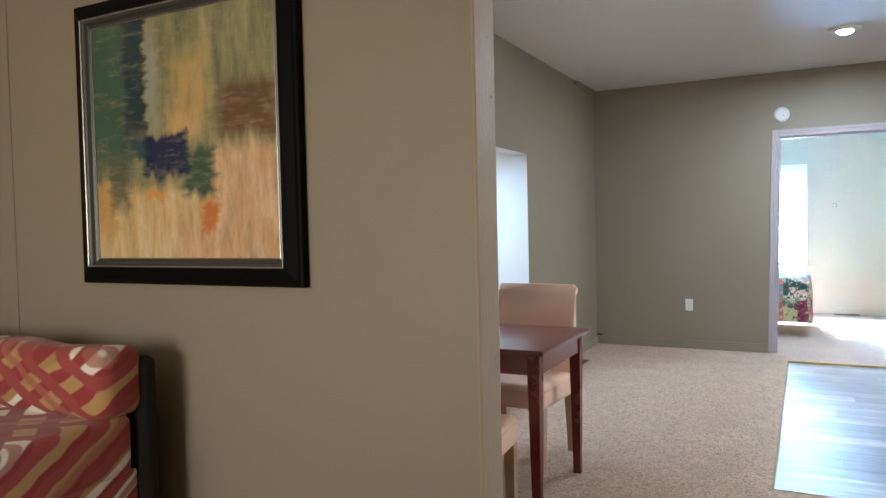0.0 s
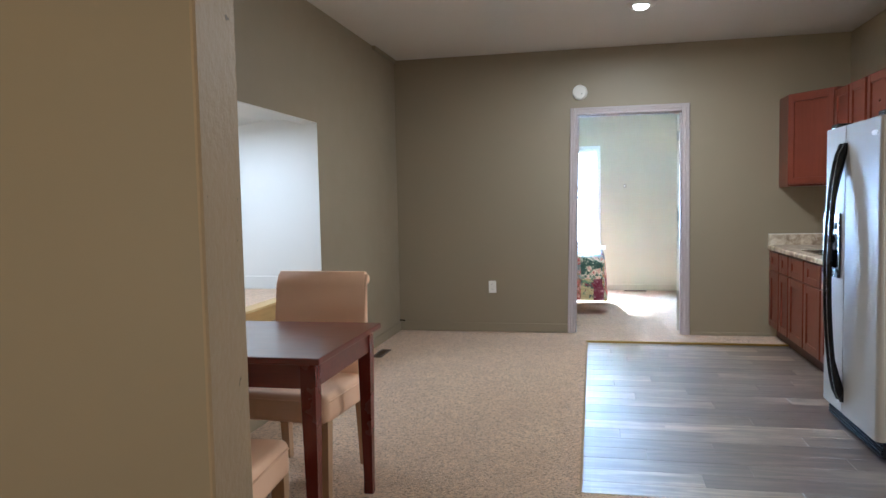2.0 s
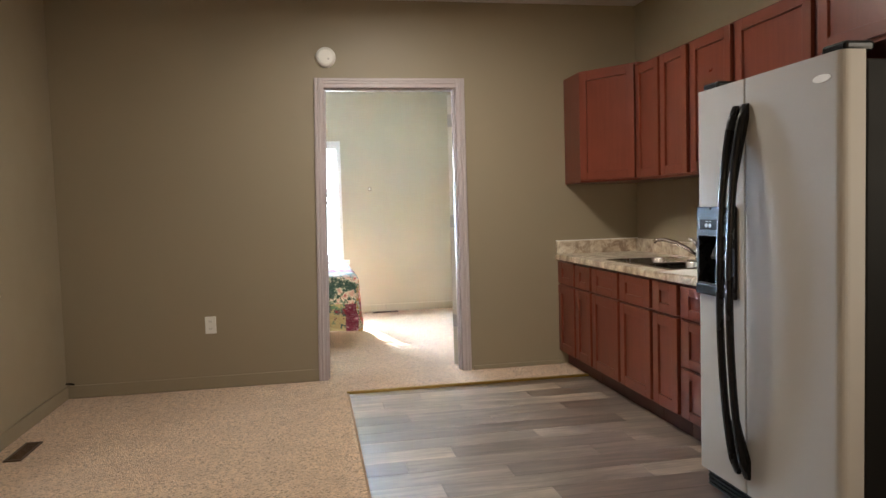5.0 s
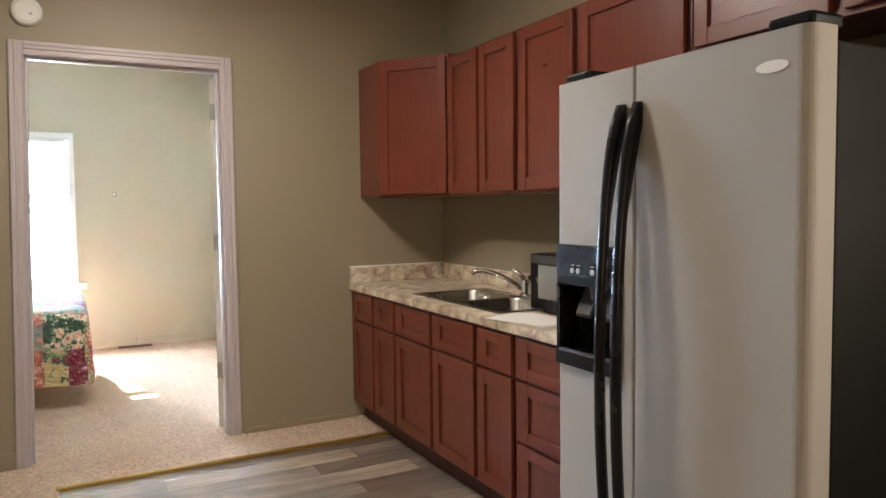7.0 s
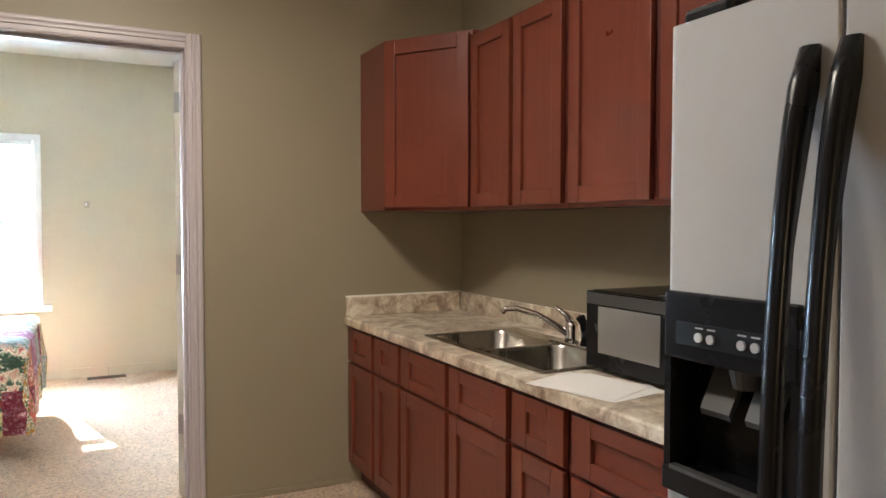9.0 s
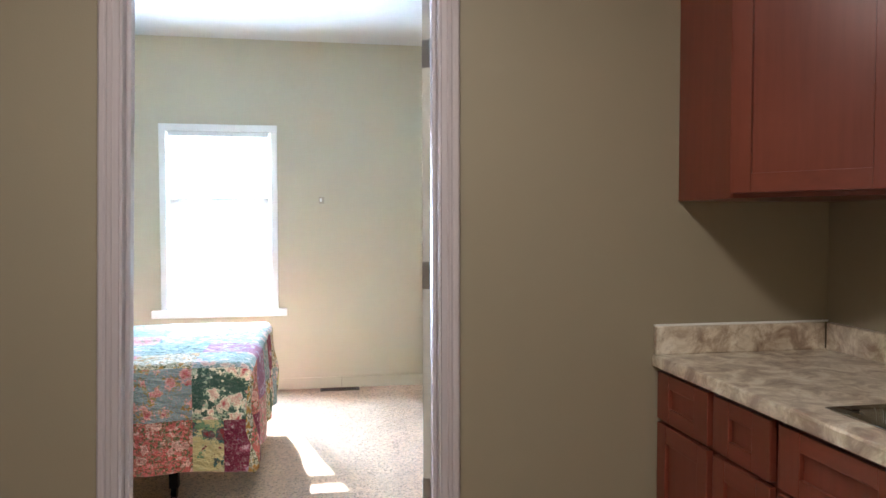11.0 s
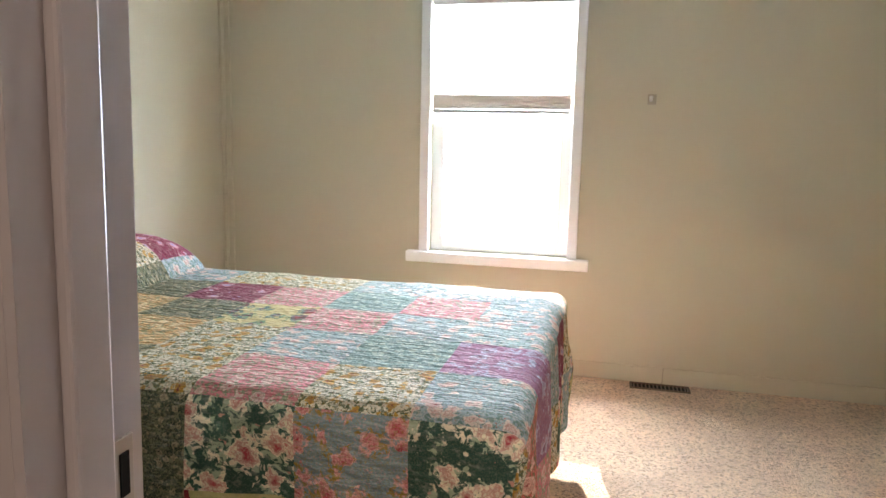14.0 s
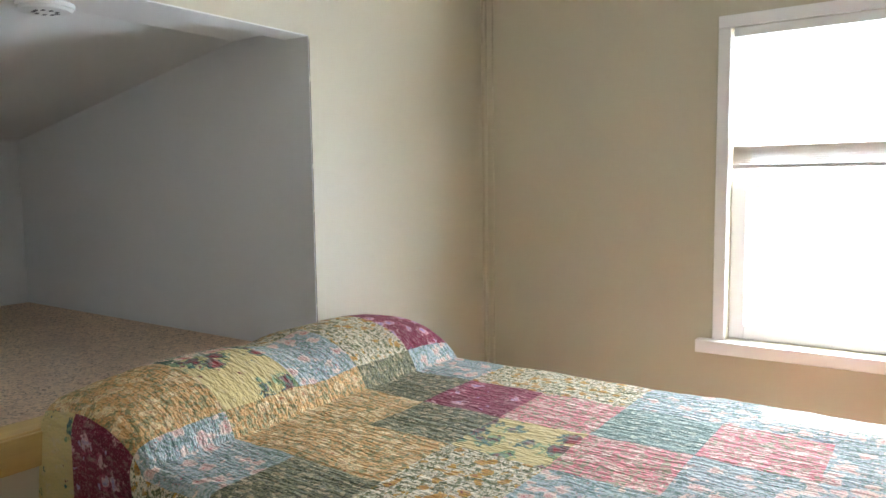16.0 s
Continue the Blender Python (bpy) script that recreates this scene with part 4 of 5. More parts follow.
for y0, y1 in ((SY0 + 0.02, ym - 0.012), (ym + 0.012, SY1 - 0.02)):
    b2 = bmesh.new()
    x0, x1 = SX0 + 0.02, SX1 - 0.075
    loft(b2, [rounded(x0, x1, y0, y1, 0.06, CT1 + 0.004), rounded(x0 + 0.004, x1 - 0.004, y0 + 0.004, y1 - 0.004, 0.06, CT1 - 0.004),
              rounded(x0 + 0.012, x1 - 0.012, y0 + 0.012, y1 - 0.012, 0.055, CT1 - 0.13), rounded(x0 + 0.04, x1 - 0.04, y0 + 0.04, y1 - 0.04, 0.04, CT1 - 0.155)])
    bowl = part("bowl", b2, SINK, sk, smooth=True)
    part("drain", tube(bmesh.new(), [((x0 + x1) / 2, (y0 + y1) / 2, CT1 - 0.156), ((x0 + x1) / 2, (y0 + y1) / 2, CT1 - 0.150)], 0.04, 20), CHROME, bowl)
bm = bmesh.new()
box(bm, SX0 - 0.012, SX0 + 0.021, SY0 - 0.012, SY1 + 0.012, CT1 + 0.0005, CT1 + 0.005, bevel=0.002)
box(bm, SX1 - 0.076, SX1 + 0.012, SY0 - 0.012, SY1 + 0.012, CT1 + 0.0005, CT1 + 0.005, bevel=0.002)
for y0, y1 in ((SY0 - 0.012, SY0 + 0.021), (ym - 0.013, ym + 0.013), (SY1 - 0.021, SY1 + 0.012)):
    box(bm, SX0 + 0.0205, SX1 - 0.0755, y0, y1, CT1 + 0.0005, CT1 + 0.005, bevel=0.002)
part("rim", bm, SINK, sk)
# tap
tp = thing("kitchen_tap", "chrome single-lever tap with a long low spout behind the sink", "tap")
fx, fy = 3.845, 6.83
part("deck_plate", bx(fx - 0.025, fx + 0.025, fy - 0.11, fy + 0.11, CT1 + 0.005, CT1 + 0.013, bevel=0.004), CHROME, tp)
part("body", tube(bmesh.new(), [(fx, fy, CT1 + 0.012), (fx, fy, CT1 + 0.03), (fx, fy, CT1 + 0.075), (fx, fy, CT1 + 0.09)], [0.028, 0.024, 0.024, 0.018], 18), CHROME, tp, smooth=True)
sp = [(fx, fy, CT1 + 0.035), (fx - 0.05, fy + 0.03, CT1 + 0.075), (fx - 0.11, fy + 0.07, CT1 + 0.115), (fx - 0.17, fy + 0.11, CT1 + 0.135), (fx - 0.205, fy + 0.133, CT1 + 0.132), (fx - 0.215, fy + 0.14, CT1 + 0.118)]
part("spout", tube(bmesh.new(), sp, [0.014, 0.0125, 0.0115, 0.0105, 0.0105, 0.011], 14), CHROME, tp, smooth=True)
part("lever", tube(bmesh.new(), [(fx, fy, CT1 + 0.085), (fx - 0.02, fy + 0.012, CT1 + 0.115), (fx - 0.05, fy + 0.035, CT1 + 0.142)], [0.017, 0.010, 0.007], 12), CHROME, tp, smooth=True)
part("side_spray", tube(bmesh.new(), [(fx, fy - 0.075, CT1 + 0.012), (fx, fy - 0.075, CT1 + 0.05), (fx - 0.005, fy - 0.075, CT1 + 0.09), (fx - 0.02, fy - 0.075, CT1 + 0.115)], [0.018, 0.013, 0.014, 0.017], 14), BLACK, tp, "dark side spray", True)
# microwave
mw = thing("microwave", "black microwave oven with a grey window on the worktop", "microwave")
MX, MY0, MY1, MZ0, MZ1 = 3.62, 5.96, 6.465, CT1 + 0.012, 1.062
part("case", bx(MX + 0.02, 3.985, MY0, MY1, MZ0, MZ1, bevel=0.006), BLACK, mw)
dr = part("door", bx(MX, MX + 0.021, MY0 + 0.13, MY1, MZ0 + 0.002, MZ1 - 0.002, bevel=0.004), BLACK, mw)
part("oven_window", bx(MX - 0.003, MX + 0.002, MY0 + 0.19, MY1 - 0.06, MZ0 + 0.05, MZ1 - 0.045, bevel=0.001), MW_GLASS, dr, "grey mirrored oven window")
part("top_strip", bx(MX - 0.002, MX + 0.002, MY0 + 0.135, MY1 - 0.005, MZ1 - 0.04, MZ1 - 0.006), PEWTER, dr)
pn = part("control_panel", bx(MX, MX + 0.021, MY0, MY0 + 0.128, MZ0 + 0.002, MZ1 - 0.002, bevel=0.004), BLACK, mw)
for i in range(4):
    for j in range(3):
        part("button", bx(MX - 0.002, MX + 0.001, MY0 + 0.02 + j * 0.032, MY0 + 0.044 + j * 0.032, MZ0 + 0.03 + i * 0.028, MZ0 + 0.05 + i * 0.028), PEWTER, pn)
for y in (MY0 + 0.04, MY1 - 0.04):
    for x in (MX + 0.05, 3.95):
        part("foot", tube(bmesh.new(), [(x, y, CT1), (x, y, MZ0 + 0.002)], 0.012, 10), BLACK, mw)
# papers
pp = thing("paper_sheet", "loose white paper sheets lying on the worktop", "paper")
for i, (a, dx, dy) in enumerate(((14, 0, 0), (9, 0.012, -0.02), (20, -0.004, 0.012))):
    s = part("sheet", bx(-0.108, 0.108, -0.14, 0.14, 0, 0.0006), PAPER, pp)
    s.matrix_world = pose(3.49 + dx, 6.27 + dy, CT1 + 0.0006 + i * 0.0011, 0, 0, a)

# fridge
FX, FY0, FY1, FYG, FH = 3.15, 4.862, 5.655, 5.338, 1.603
fr = thing("fridge", "grey side-by-side fridge with black handles and ice dispenser", "fridge")
part("case", bx(FX + 0.085, 3.93, FY0 + 0.004, FY1 - 0.004, 0.02, FH - 0.025, bevel=0.006), BLACK_MATT, fr, "black textured case")
def fridge_door(y0, y1, r0, r1, hole=None):
    """A leaf with rounded long edges; outline in x and y."""
    lo = [(FX + r0 - r0 * math.sin(radians(15 * k)), y0 + r0 - r0 * math.cos(radians(15 * k))) for k in range(7)]
    hi = [(FX + r1 - r1 * math.cos(radians(15 * k)), y1 - r1 + r1 * math.sin(radians(15 * k))) for k in range(7)]
    bm, back = bmesh.new(), FX + 0.078
    if not hole:
        return prism(bm, [(back, y0), *lo, *hi, (back, y1)], "z", 0.095, FH)
    ha, hb, za, zb = hole
    prism(bm, [(back, y0), *lo, *hi, (back, y1)], "z", 0.095, za)
    prism(bm, [(back, y0), *lo, *hi, (back, y1)], "z", zb, FH)
    prism(bm, [(back, y0), *lo, (FX, ha), (back, ha)], "z", za, zb)
    prism(bm, [(back, hb), (FX + 0.002, hb), *hi[2:], (back, y1)], "z", za, zb)
    box(bm, back - 0.006, back, ha, hb, za, zb)
    return bm
dA = part("door", fridge_door(FY0, FYG - 0.003, 0.028, 0.005), FRIDGE, fr, "wide grey fridge door")
dB = part("door", fridge_door(FYG + 0.003, FY1, 0.005, 0.018, (5.392, 5.636, 0.835, 1.145)), FRIDGE, fr, "narrow grey freezer door with dispenser")
part("hinge_cover", bx(FX + 0.02, FX + 0.12, FY1 - 0.115, FY1 - 0.012, FH, FH + 0.030, bevel=0.010), BLACK, fr)
part("hinge_cover", bx(FX + 0.02, FX + 0.12, FY0 + 0.012, FY0 + 0.115, FH, FH + 0.030, bevel=0.010), BLACK, fr)
bm = bx(FX + 0.035, FX + 0.06, FY0 + 0.01, FY1 - 0.01, 0.012, 0.085, bevel=0.004)
gr = part("toe_grille", bm, BLACK, fr)
for i in range(4):
    part("grille_bar", bx(FX + 0.026, FX + 0.036, FY0 + 0.02, FY1 - 0.02, 0.02 + i * 0.016, 0.028 + i * 0.016, bevel=0.002), BLACK_MATT, gr)
for y in (FY0 + 0.06, FY1 - 0.06):
    part("foot", tube(bmesh.new(), [(FX + 0.12, y, -0.012), (FX + 0.12, y, 0.03)], 0.02, 10), BLACK, fr)
def fridge_handle(y, parent):
    """A bowed black bar, broad where it meets the door at each end."""
    bm = bmesh.new()
    n, rings = 24, []
    for i in range(n + 1):
        t = i / n
        z = 0.158 + t * (1.512 - 0.158)
        out = 0.010 + 0.072 * math.sin(math.pi * t) ** 0.55
        deep = 0.016 + 0.034 * max(0, 1 - t / 0.16) + 0.022 * max(0, (t - 0.80) / 0.20) ** 0.8 * (1 - max(0, (t - 0.95) / 0.08))
        w = 0.0145
        xo = FX - out
        rings.append([bm.verts.new(v) for v in ((xo, y - w, z), (xo - 0.006, y - w * 0.4, z), (xo - 0.006, y + w * 0.4, z), (xo, y + w, z), (min(xo + deep, FX + 0.004), y + w * 0.8, z), (min(xo + deep, FX + 0.004), y - w * 0.8, z))])
    for a, b in zip(rings, rings[1:]):
        for k in range(6):
            bm.faces.new((a[k], a[(k + 1) % 6], b[(k + 1) % 6], b[k]))
    bm.faces.new(rings[0])
    bm.faces.new(rings[-1][::-1])
    part("handle", bm, BLACK, parent, "bowed black handle", True)
fridge_handle(FYG - 0.018, dA)
fridge_handle(FYG + 0.042, dB)
# logo plate
bm = bmesh.new()
loft(bm, [[(FX - 0.003, 4.946 + 0.038 * math.cos(2 * math.pi * k / 24), 1.532 + 0.012 * math.sin(2 * math.pi * k / 24)) for k in range(24)]])
geo = bmesh.ops.extrude_face_region(bm, geom=bm.faces[:])
bmesh.ops.translate(bm, vec=(0.0035, 0, 0), verts=[v for v in geo["geom"] if isinstance(v, bmesh.types.BMVert)])
part("badge", bm, PLASTIC, dA, "pale oval badge")
# dispenser in the freezer door
DY0, DY1, DZ0, DZ1 = 5.385, 5.645, 0.805, 1.150
dsp = part("dispenser", bx(FX - 0.012, FX + 0.002, DY0, DY1, 1.035, DZ1, bevel=0.004), BLACK, dB, "black ice and water dispenser")
part("control_strip", bx(FX - 0.0145, FX - 0.011, DY0 + 0.035, DY1 - 0.03, 1.062, 1.10), BLACK_MATT, dsp)
for y in (0.07, 0.095, 0.155, 0.18):
    part("button", tube(bmesh.new(), [(FX - 0.0145, DY0 + y, 1.078), (FX - 0.018, DY0 + y, 1.078)], 0.0078, 12), BUTTON, dsp, "pale push button")
    part("label_bar", bx(FX - 0.0152, FX - 0.014, DY0 + y - 0.008, DY0 + y + 0.008, 1.092, 1.0945), BUTTON, dsp)
bm = bmesh.new()
box(bm, FX - 0.010, FX + 0.001, DY1 - 0.014, DY1, DZ0 + 0.04, 1.036)
box(bm, FX - 0.010, FX + 0.001, DY0, DY0 + 0.014, DZ0 + 0.04, 1.036)
box(bm, FX - 0.016, FX + 0.001, DY0, DY1, DZ0, DZ0 + 0.042, bevel=0.004)
part("surround", bm, BLACK, dsp)
bm = bmesh.new()
box(bm, FX + 0.064, FX + 0.071, DY0 + 0.008, DY1 - 0.009, DZ0 + 0.03, 1.145)
box(bm, FX - 0.002, FX + 0.064, DY0 + 0.008, DY0 + 0.013, DZ0 + 0.03, 1.145)
box(bm, FX - 0.002, FX + 0.064, DY1 - 0.013, DY1 - 0.009, DZ0 + 0.03, 1.145)
box(bm, FX - 0.002, FX + 0.064, DY0 + 0.013, DY1 - 0.013, DZ0 + 0.03, DZ0 + 0.036)
part("recess", bm, BLACK, dsp, "deep black cavity")
part("paddle", prism(bmesh.new(), [(FX + 0.05, 1.03), (FX + 0.012, 0.955), (FX + 0.016, 0.945), (FX + 0.06, 1.02)], "y", DY0 + 0.05, DY0 + 0.11), PEWTER, dsp, "grey paddle")
part("paddle", prism(bmesh.new(), [(FX + 0.05, 1.03), (FX + 0.012, 0.955), (FX + 0.016, 0.945), (FX + 0.06, 1.02)], "y", DY0 + 0.14, DY0 + 0.20), PEWTER, dsp, "grey paddle")
part("chute", tube(bmesh.new(), [(FX + 0.03, DY0 + 0.125, 1.05), (FX + 0.03, DY0 + 0.125, 1.0)], [0.03, 0.018], 14), PEWTER, dsp)
part("drip_tray", bx(FX - 0.018, FX - 0.002, DY0 + 0.02, DY1 - 0.02, DZ0 + 0.040, DZ0 + 0.047), PEWTER, dsp, "grey drip tray")

# kitchen lamp, detector, outlet, register
kl = thing("ceiling_lamp", "lit flush glass ceiling lamp", "ceiling lamp")
part("canopy", tube(bmesh.new(), [(2.21, 6.58, H), (2.21, 6.58, H - 0.018)], [0.105, 0.095], 28), PLASTIC, kl, "white canopy", True)
part("glass_dome", tube(bmesh.new(), [(2.21, 6.58, H - 0.016), (2.21, 6.58, H - 0.026), (2.21, 6.58, H - 0.038), (2.21, 6.58, H - 0.045)], [0.055, 0.052, 0.038, 0.015], 28), glowing("lit_opal_glass", (1.0, 0.93, 0.8), 3.5), kl, "glowing opal glass", True).visible_shadow = False
al = thing("ceiling_lamp", "lit flush glass lamp in the alcove", "ceiling lamp")
part("canopy", tube(bmesh.new(), [(-0.47, 5.22, 1.852), (-0.47, 5.22, 1.836)], [0.10, 0.095], 28), PLASTIC, al, "white canopy", True)
part("glass_dome", tube(bmesh.new(), [(-0.47, 5.22, 1.838), (-0.47, 5.22, 1.822), (-0.47, 5.22, 1.812)], [0.085, 0.072, 0.03], 28), glowing("lit_white_glass", (1.0, 0.97, 0.9), 4.0), al, "glowing opal glass", True).visible_shadow = False
sd = thing("smoke_detector", "round white smoke detector on the wall above the door", "smoke detector")
part("base", tube(bmesh.new(), [(1.758, 8.0, 2.225), (1.758, 7.985, 2.225)], [0.068, 0.068], 32), PLASTIC, sd, smooth=False)
part("cover", tube(bmesh.new(), [(1.758, 7.985, 2.225), (1.758, 7.97, 2.225), (1.758, 7.962, 2.225)], [0.066, 0.062, 0.048], 32), PLASTIC, sd)
part("test_button", tube(bmesh.new(), [(1.775, 7.963, 2.21), (1.775, 7.959, 2.21)], 0.007, 12), BUTTON, sd)
for dx, dz in ((-0.02, 0.02), (0.018, 0.026), (-0.018, -0.022)):
    part("slot", bx(1.758 + dx - 0.011, 1.758 + dx + 0.011, 7.9605, 7.9635, 2.225 + dz - 0.002, 2.225 + dz + 0.002), PLASTIC, sd)
b2 = thing("smoke_detector", "round white smoke detector under the alcove ceiling", "smoke detector")
ax, ay, az = -0.40, 9.24, 1.868
part("base", tube(bmesh.new(), [(ax, ay, az + 0.008), (ax, ay, az - 0.008)], [0.084, 0.084], 32), PLASTIC, b2)
part("cover", tube(bmesh.new(), [(ax, ay, az - 0.008), (ax, ay, az - 0.016), (ax, ay, az - 0.019)], [0.080, 0.072, 0.055], 32), PLASTIC, b2)
for k in range(9):
    a = k * 0.7
    part("slot", bx(ax + 0.034 * math.cos(a) - 0.008, ax + 0.034 * math.cos(a) + 0.008, ay + 0.034 * math.sin(a) - 0.004, ay + 0.034 * math.sin(a) + 0.004, az - 0.0205, az - 0.018), PEWTER, b2)
ol = thing("wall_outlet", "white duplex power outlet low on the wall", "outlet")
part("plate", bx(0.922 - 0.036, 0.922 + 0.036, 7.994, 8.0, 0.433 - 0.058, 0.433 + 0.058, bevel=0.003), PLASTIC, ol)
for z in (0.409, 0.457):
    so = part("socket", tube(bmesh.new(), [(0.922, 7.995, z), (0.922, 7.992, z)], 0.016, 18), PLASTIC, ol)
    for dx in (-0.006, 0.006):
        part("slot", bx(0.922 + dx - 0.0012, 0.922 + dx + 0.0012, 7.9905, 7.9925, z - 0.004, z + 0.006), BLACK, so)
cs = thing("cable_stub", "short black cable end poking from the corner", "cable")
part("cable", tube(bmesh.new(), [(0.002, 7.985, 0.10), (0.03, 7.975, 0.102), (0.055, 7.97, 0.098)], 0.006, 8), BLACK, cs, smooth=True)


def register(x, y, along, label):
    r = thing("floor_register", label, "floor vent", "floor vents")
    L, S = 0.29, 0.085
    a, b = (L, S) if along == "x" else (S, L)
    bm = bmesh.new()
    f = 0.012
    box(bm, -a / 2, a / 2, -b / 2, -b / 2 + f, 0, 0.008, bevel=0.002)
    box(bm, -a / 2, a / 2, b / 2 - f, b / 2, 0, 0.008, bevel=0.002)
    box(bm, -a / 2, -a / 2 + f, -b / 2 + f, b / 2 - f, 0, 0.008, bevel=0.002)
    box(bm, a / 2 - f, a / 2, -b / 2 + f, b / 2 - f, 0, 0.008, bevel=0.002)
    part("frame", bm, BROWN, r)
    part("well", bx(-a / 2 + f, a / 2 - f, -b / 2 + f, b / 2 - f, 0.0005, 0.0015), BLACK_MATT, r)
    n = 14
    for i in range(n):
        t = -0.5 + (i + 0.5) / n
        if along == "x":
            part("louvre", bx(t * (a - 2 * f) - 0.003, t * (a - 2 * f) + 0.003, -b / 2 + f, b / 2 - f, 0.001, 0.006), BROWN, r)
        else:
            part("louvre", bx(-a / 2 + f, a / 2 - f, t * (b - 2 * f) - 0.003, t * (b - 2 * f) + 0.003, 0.001, 0.006), BROWN, r)
    r.location = (x, y, 0.0)


register(0.135, 6.905, "y", "brown metal floor register in the kitchen carpet")
register(2.415, 11.135, "x", "brown metal floor register below the window wall")
HOOK_GREY = plain("painted_hook_plate", (0.40, 0.36, 0.28), 0.5)
hk = thing("wall_hook", "small white hook plate on the bedroom wall", "wall hook")
part("plate", bx(2.270, 2.310, WY - 0.008, WY, 1.392, 1.442, bevel=0.003), HOOK_GREY, hk)
part("hook", tube(bmesh.new(), [(2.285, WY - 0.004, 1.42), (2.285, WY - 0.03, 1.412), (2.285, WY - 0.036, 1.43)], 0.008, 10), PLASTIC, hk, smooth=True)

TAUPE_CABLE = plain("taupe_cable", (0.36, 0.31, 0.25), 0.5)
wc = thing("wall_cable", "thin pale cable end standing by the floor vent", "cable")
part("cable", tube(bmesh.new(), [(2.43, WY - 0.016, 0.0), (2.43, WY - 0.017, 0.04), (2.432, WY - 0.016, 0.085)], 0.0022, 6), TAUPE_CABLE, wc, smooth=True)

# ---- dining set ----
tb = thing("dining_table", "square dark mahogany dining table with tapered legs", "table")
TX0, TX1, TY0, TY1, TZ = 0.205, 0.967, 3.505, 4.222, 0.735
part("tabletop", bx(TX0, TX1, TY0, TY1, TZ - 0.024, TZ, bevel=0.005), MAHOG, tb)
for a in ((TX0 + 0.05, TX1 - 0.05, TY0 + 0.035, TY0 + 0.055), (TX0 + 0.05, TX1 - 0.05, TY1 - 0.055, TY1 - 0.035),
          (TX0 + 0.035, TX0 + 0.055, TY0 + 0.05, TY1 - 0.05), (TX1 - 0.055, TX1 - 0.035, TY0 + 0.05, TY1 - 0.05)):
    part("apron", bx(*a, TZ - 0.115, TZ - 0.024, bevel=0.002), MAHOG, tb)
for x, sx in ((TX0 + 0.055, 1), (TX1 - 0.055, -1)):
    for y, sy in ((TY0 + 0.055, 1), (TY1 - 0.055, -1)):
        bm = bmesh.new()
        loops = []
        for z, w in ((TZ - 0.025, 0.027), (TZ - 0.13, 0.027), (0.06, 0.019), (0.0, 0.020)):
            loops.append([(x - w, y - w, z), (x + w, y - w, z), (x + w, y + w, z), (x - w, y + w, z)])
        r = loft(bm, loops)
        bm.faces.new(r[0][::-1])
        bmesh.ops.bevel(bm, geom=[e for e in bm.edges if abs(e.verts[0].co.z - e.verts[1].co.z) > 0.03], offset=0.003, segments=2, affect="EDGES")
        part("leg", bm, MAHOG_V, tb)


def parsons_chair(label):
    """An upholstered chair with a scrolled top; it faces -y with its origin under the seat's middle."""
    c = thing("dining_chair", label, "chair", "chairs at the table")
    w = 0.235
    prof = [(0.155, 0.36), (0.165, 0.55), (0.185, 0.75), (0.200, 0.86), (0.215, 0.905)]
    roll = [(0.232 + 0.040 * math.cos(radians(a)), 0.892 + 0.037 * math.sin(radians(a))) for a in range(110, -150, -20)]
    back = [(0.205, 0.845), (0.232, 0.70), (0.225, 0.55), (0.215, 0.36)]
    bm = prism(bmesh.new(), [*prof[:-1], *[(y - 0.0, z) for y, z in roll], *back], "x", -w, w)
    bmesh.ops.bevel(bm, geom=[e for e in bm.edges if abs(e.verts[0].co.x) > w - 1e-4 and abs(e.verts[1].co.x) > w - 1e-4 and e.verts[0].co.x * e.verts[1].co.x > 0], offset=0.014, segments=4, affect="EDGES")
    part("backrest", bm, PEACH, c, smooth=True)
    bm = bmesh.new()
    box(bm, -w, w, -0.25, 0.17, 0.325, 0.455, bevel=0.03, seg=4)
    part("seat", bm, PEACH, c, smooth=True)
    part("piping", tube(bmesh.new(), [(-w - 0.001, 0.15, 0.425), (-w - 0.001, -0.225, 0.425), (-w + 0.03, -0.2515, 0.425), (w - 0.03, -0.2515, 0.425), (w + 0.001, -0.225, 0.425), (w + 0.001, 0.15, 0.425)], 0.0035, 6), PEACH, c, smooth=True)
    for x in (-w + 0.03, w - 0.03):
        for y, yy in ((-0.215, -0.222), (0.185, 0.210)):
            bm = bmesh.new()
            r = loft(bm, [[(x + q * 0.024, y + p * 0.024, 0.34) for q, p in ((-1, -1), (1, -1), (1, 1), (-1, 1))],
                          [(x + q * 0.018, yy + p * 0.018, 0.0) for q, p in ((-1, -1), (1, -1), (1, 1), (-1, 1))]])
            bm.faces.new(r[0][::-1])
            part("leg", bm, BLOND, c, "blond wooden leg")
    return c


ch = parsons_chair("peach upholstered parsons chair with a scrolled back at the table")
ch.matrix_world = pose(0.565, 4.30, 0, 0, 0, -4)
copy_thing(ch, pose(0.63, 3.255, 0, 0, 0, 184))

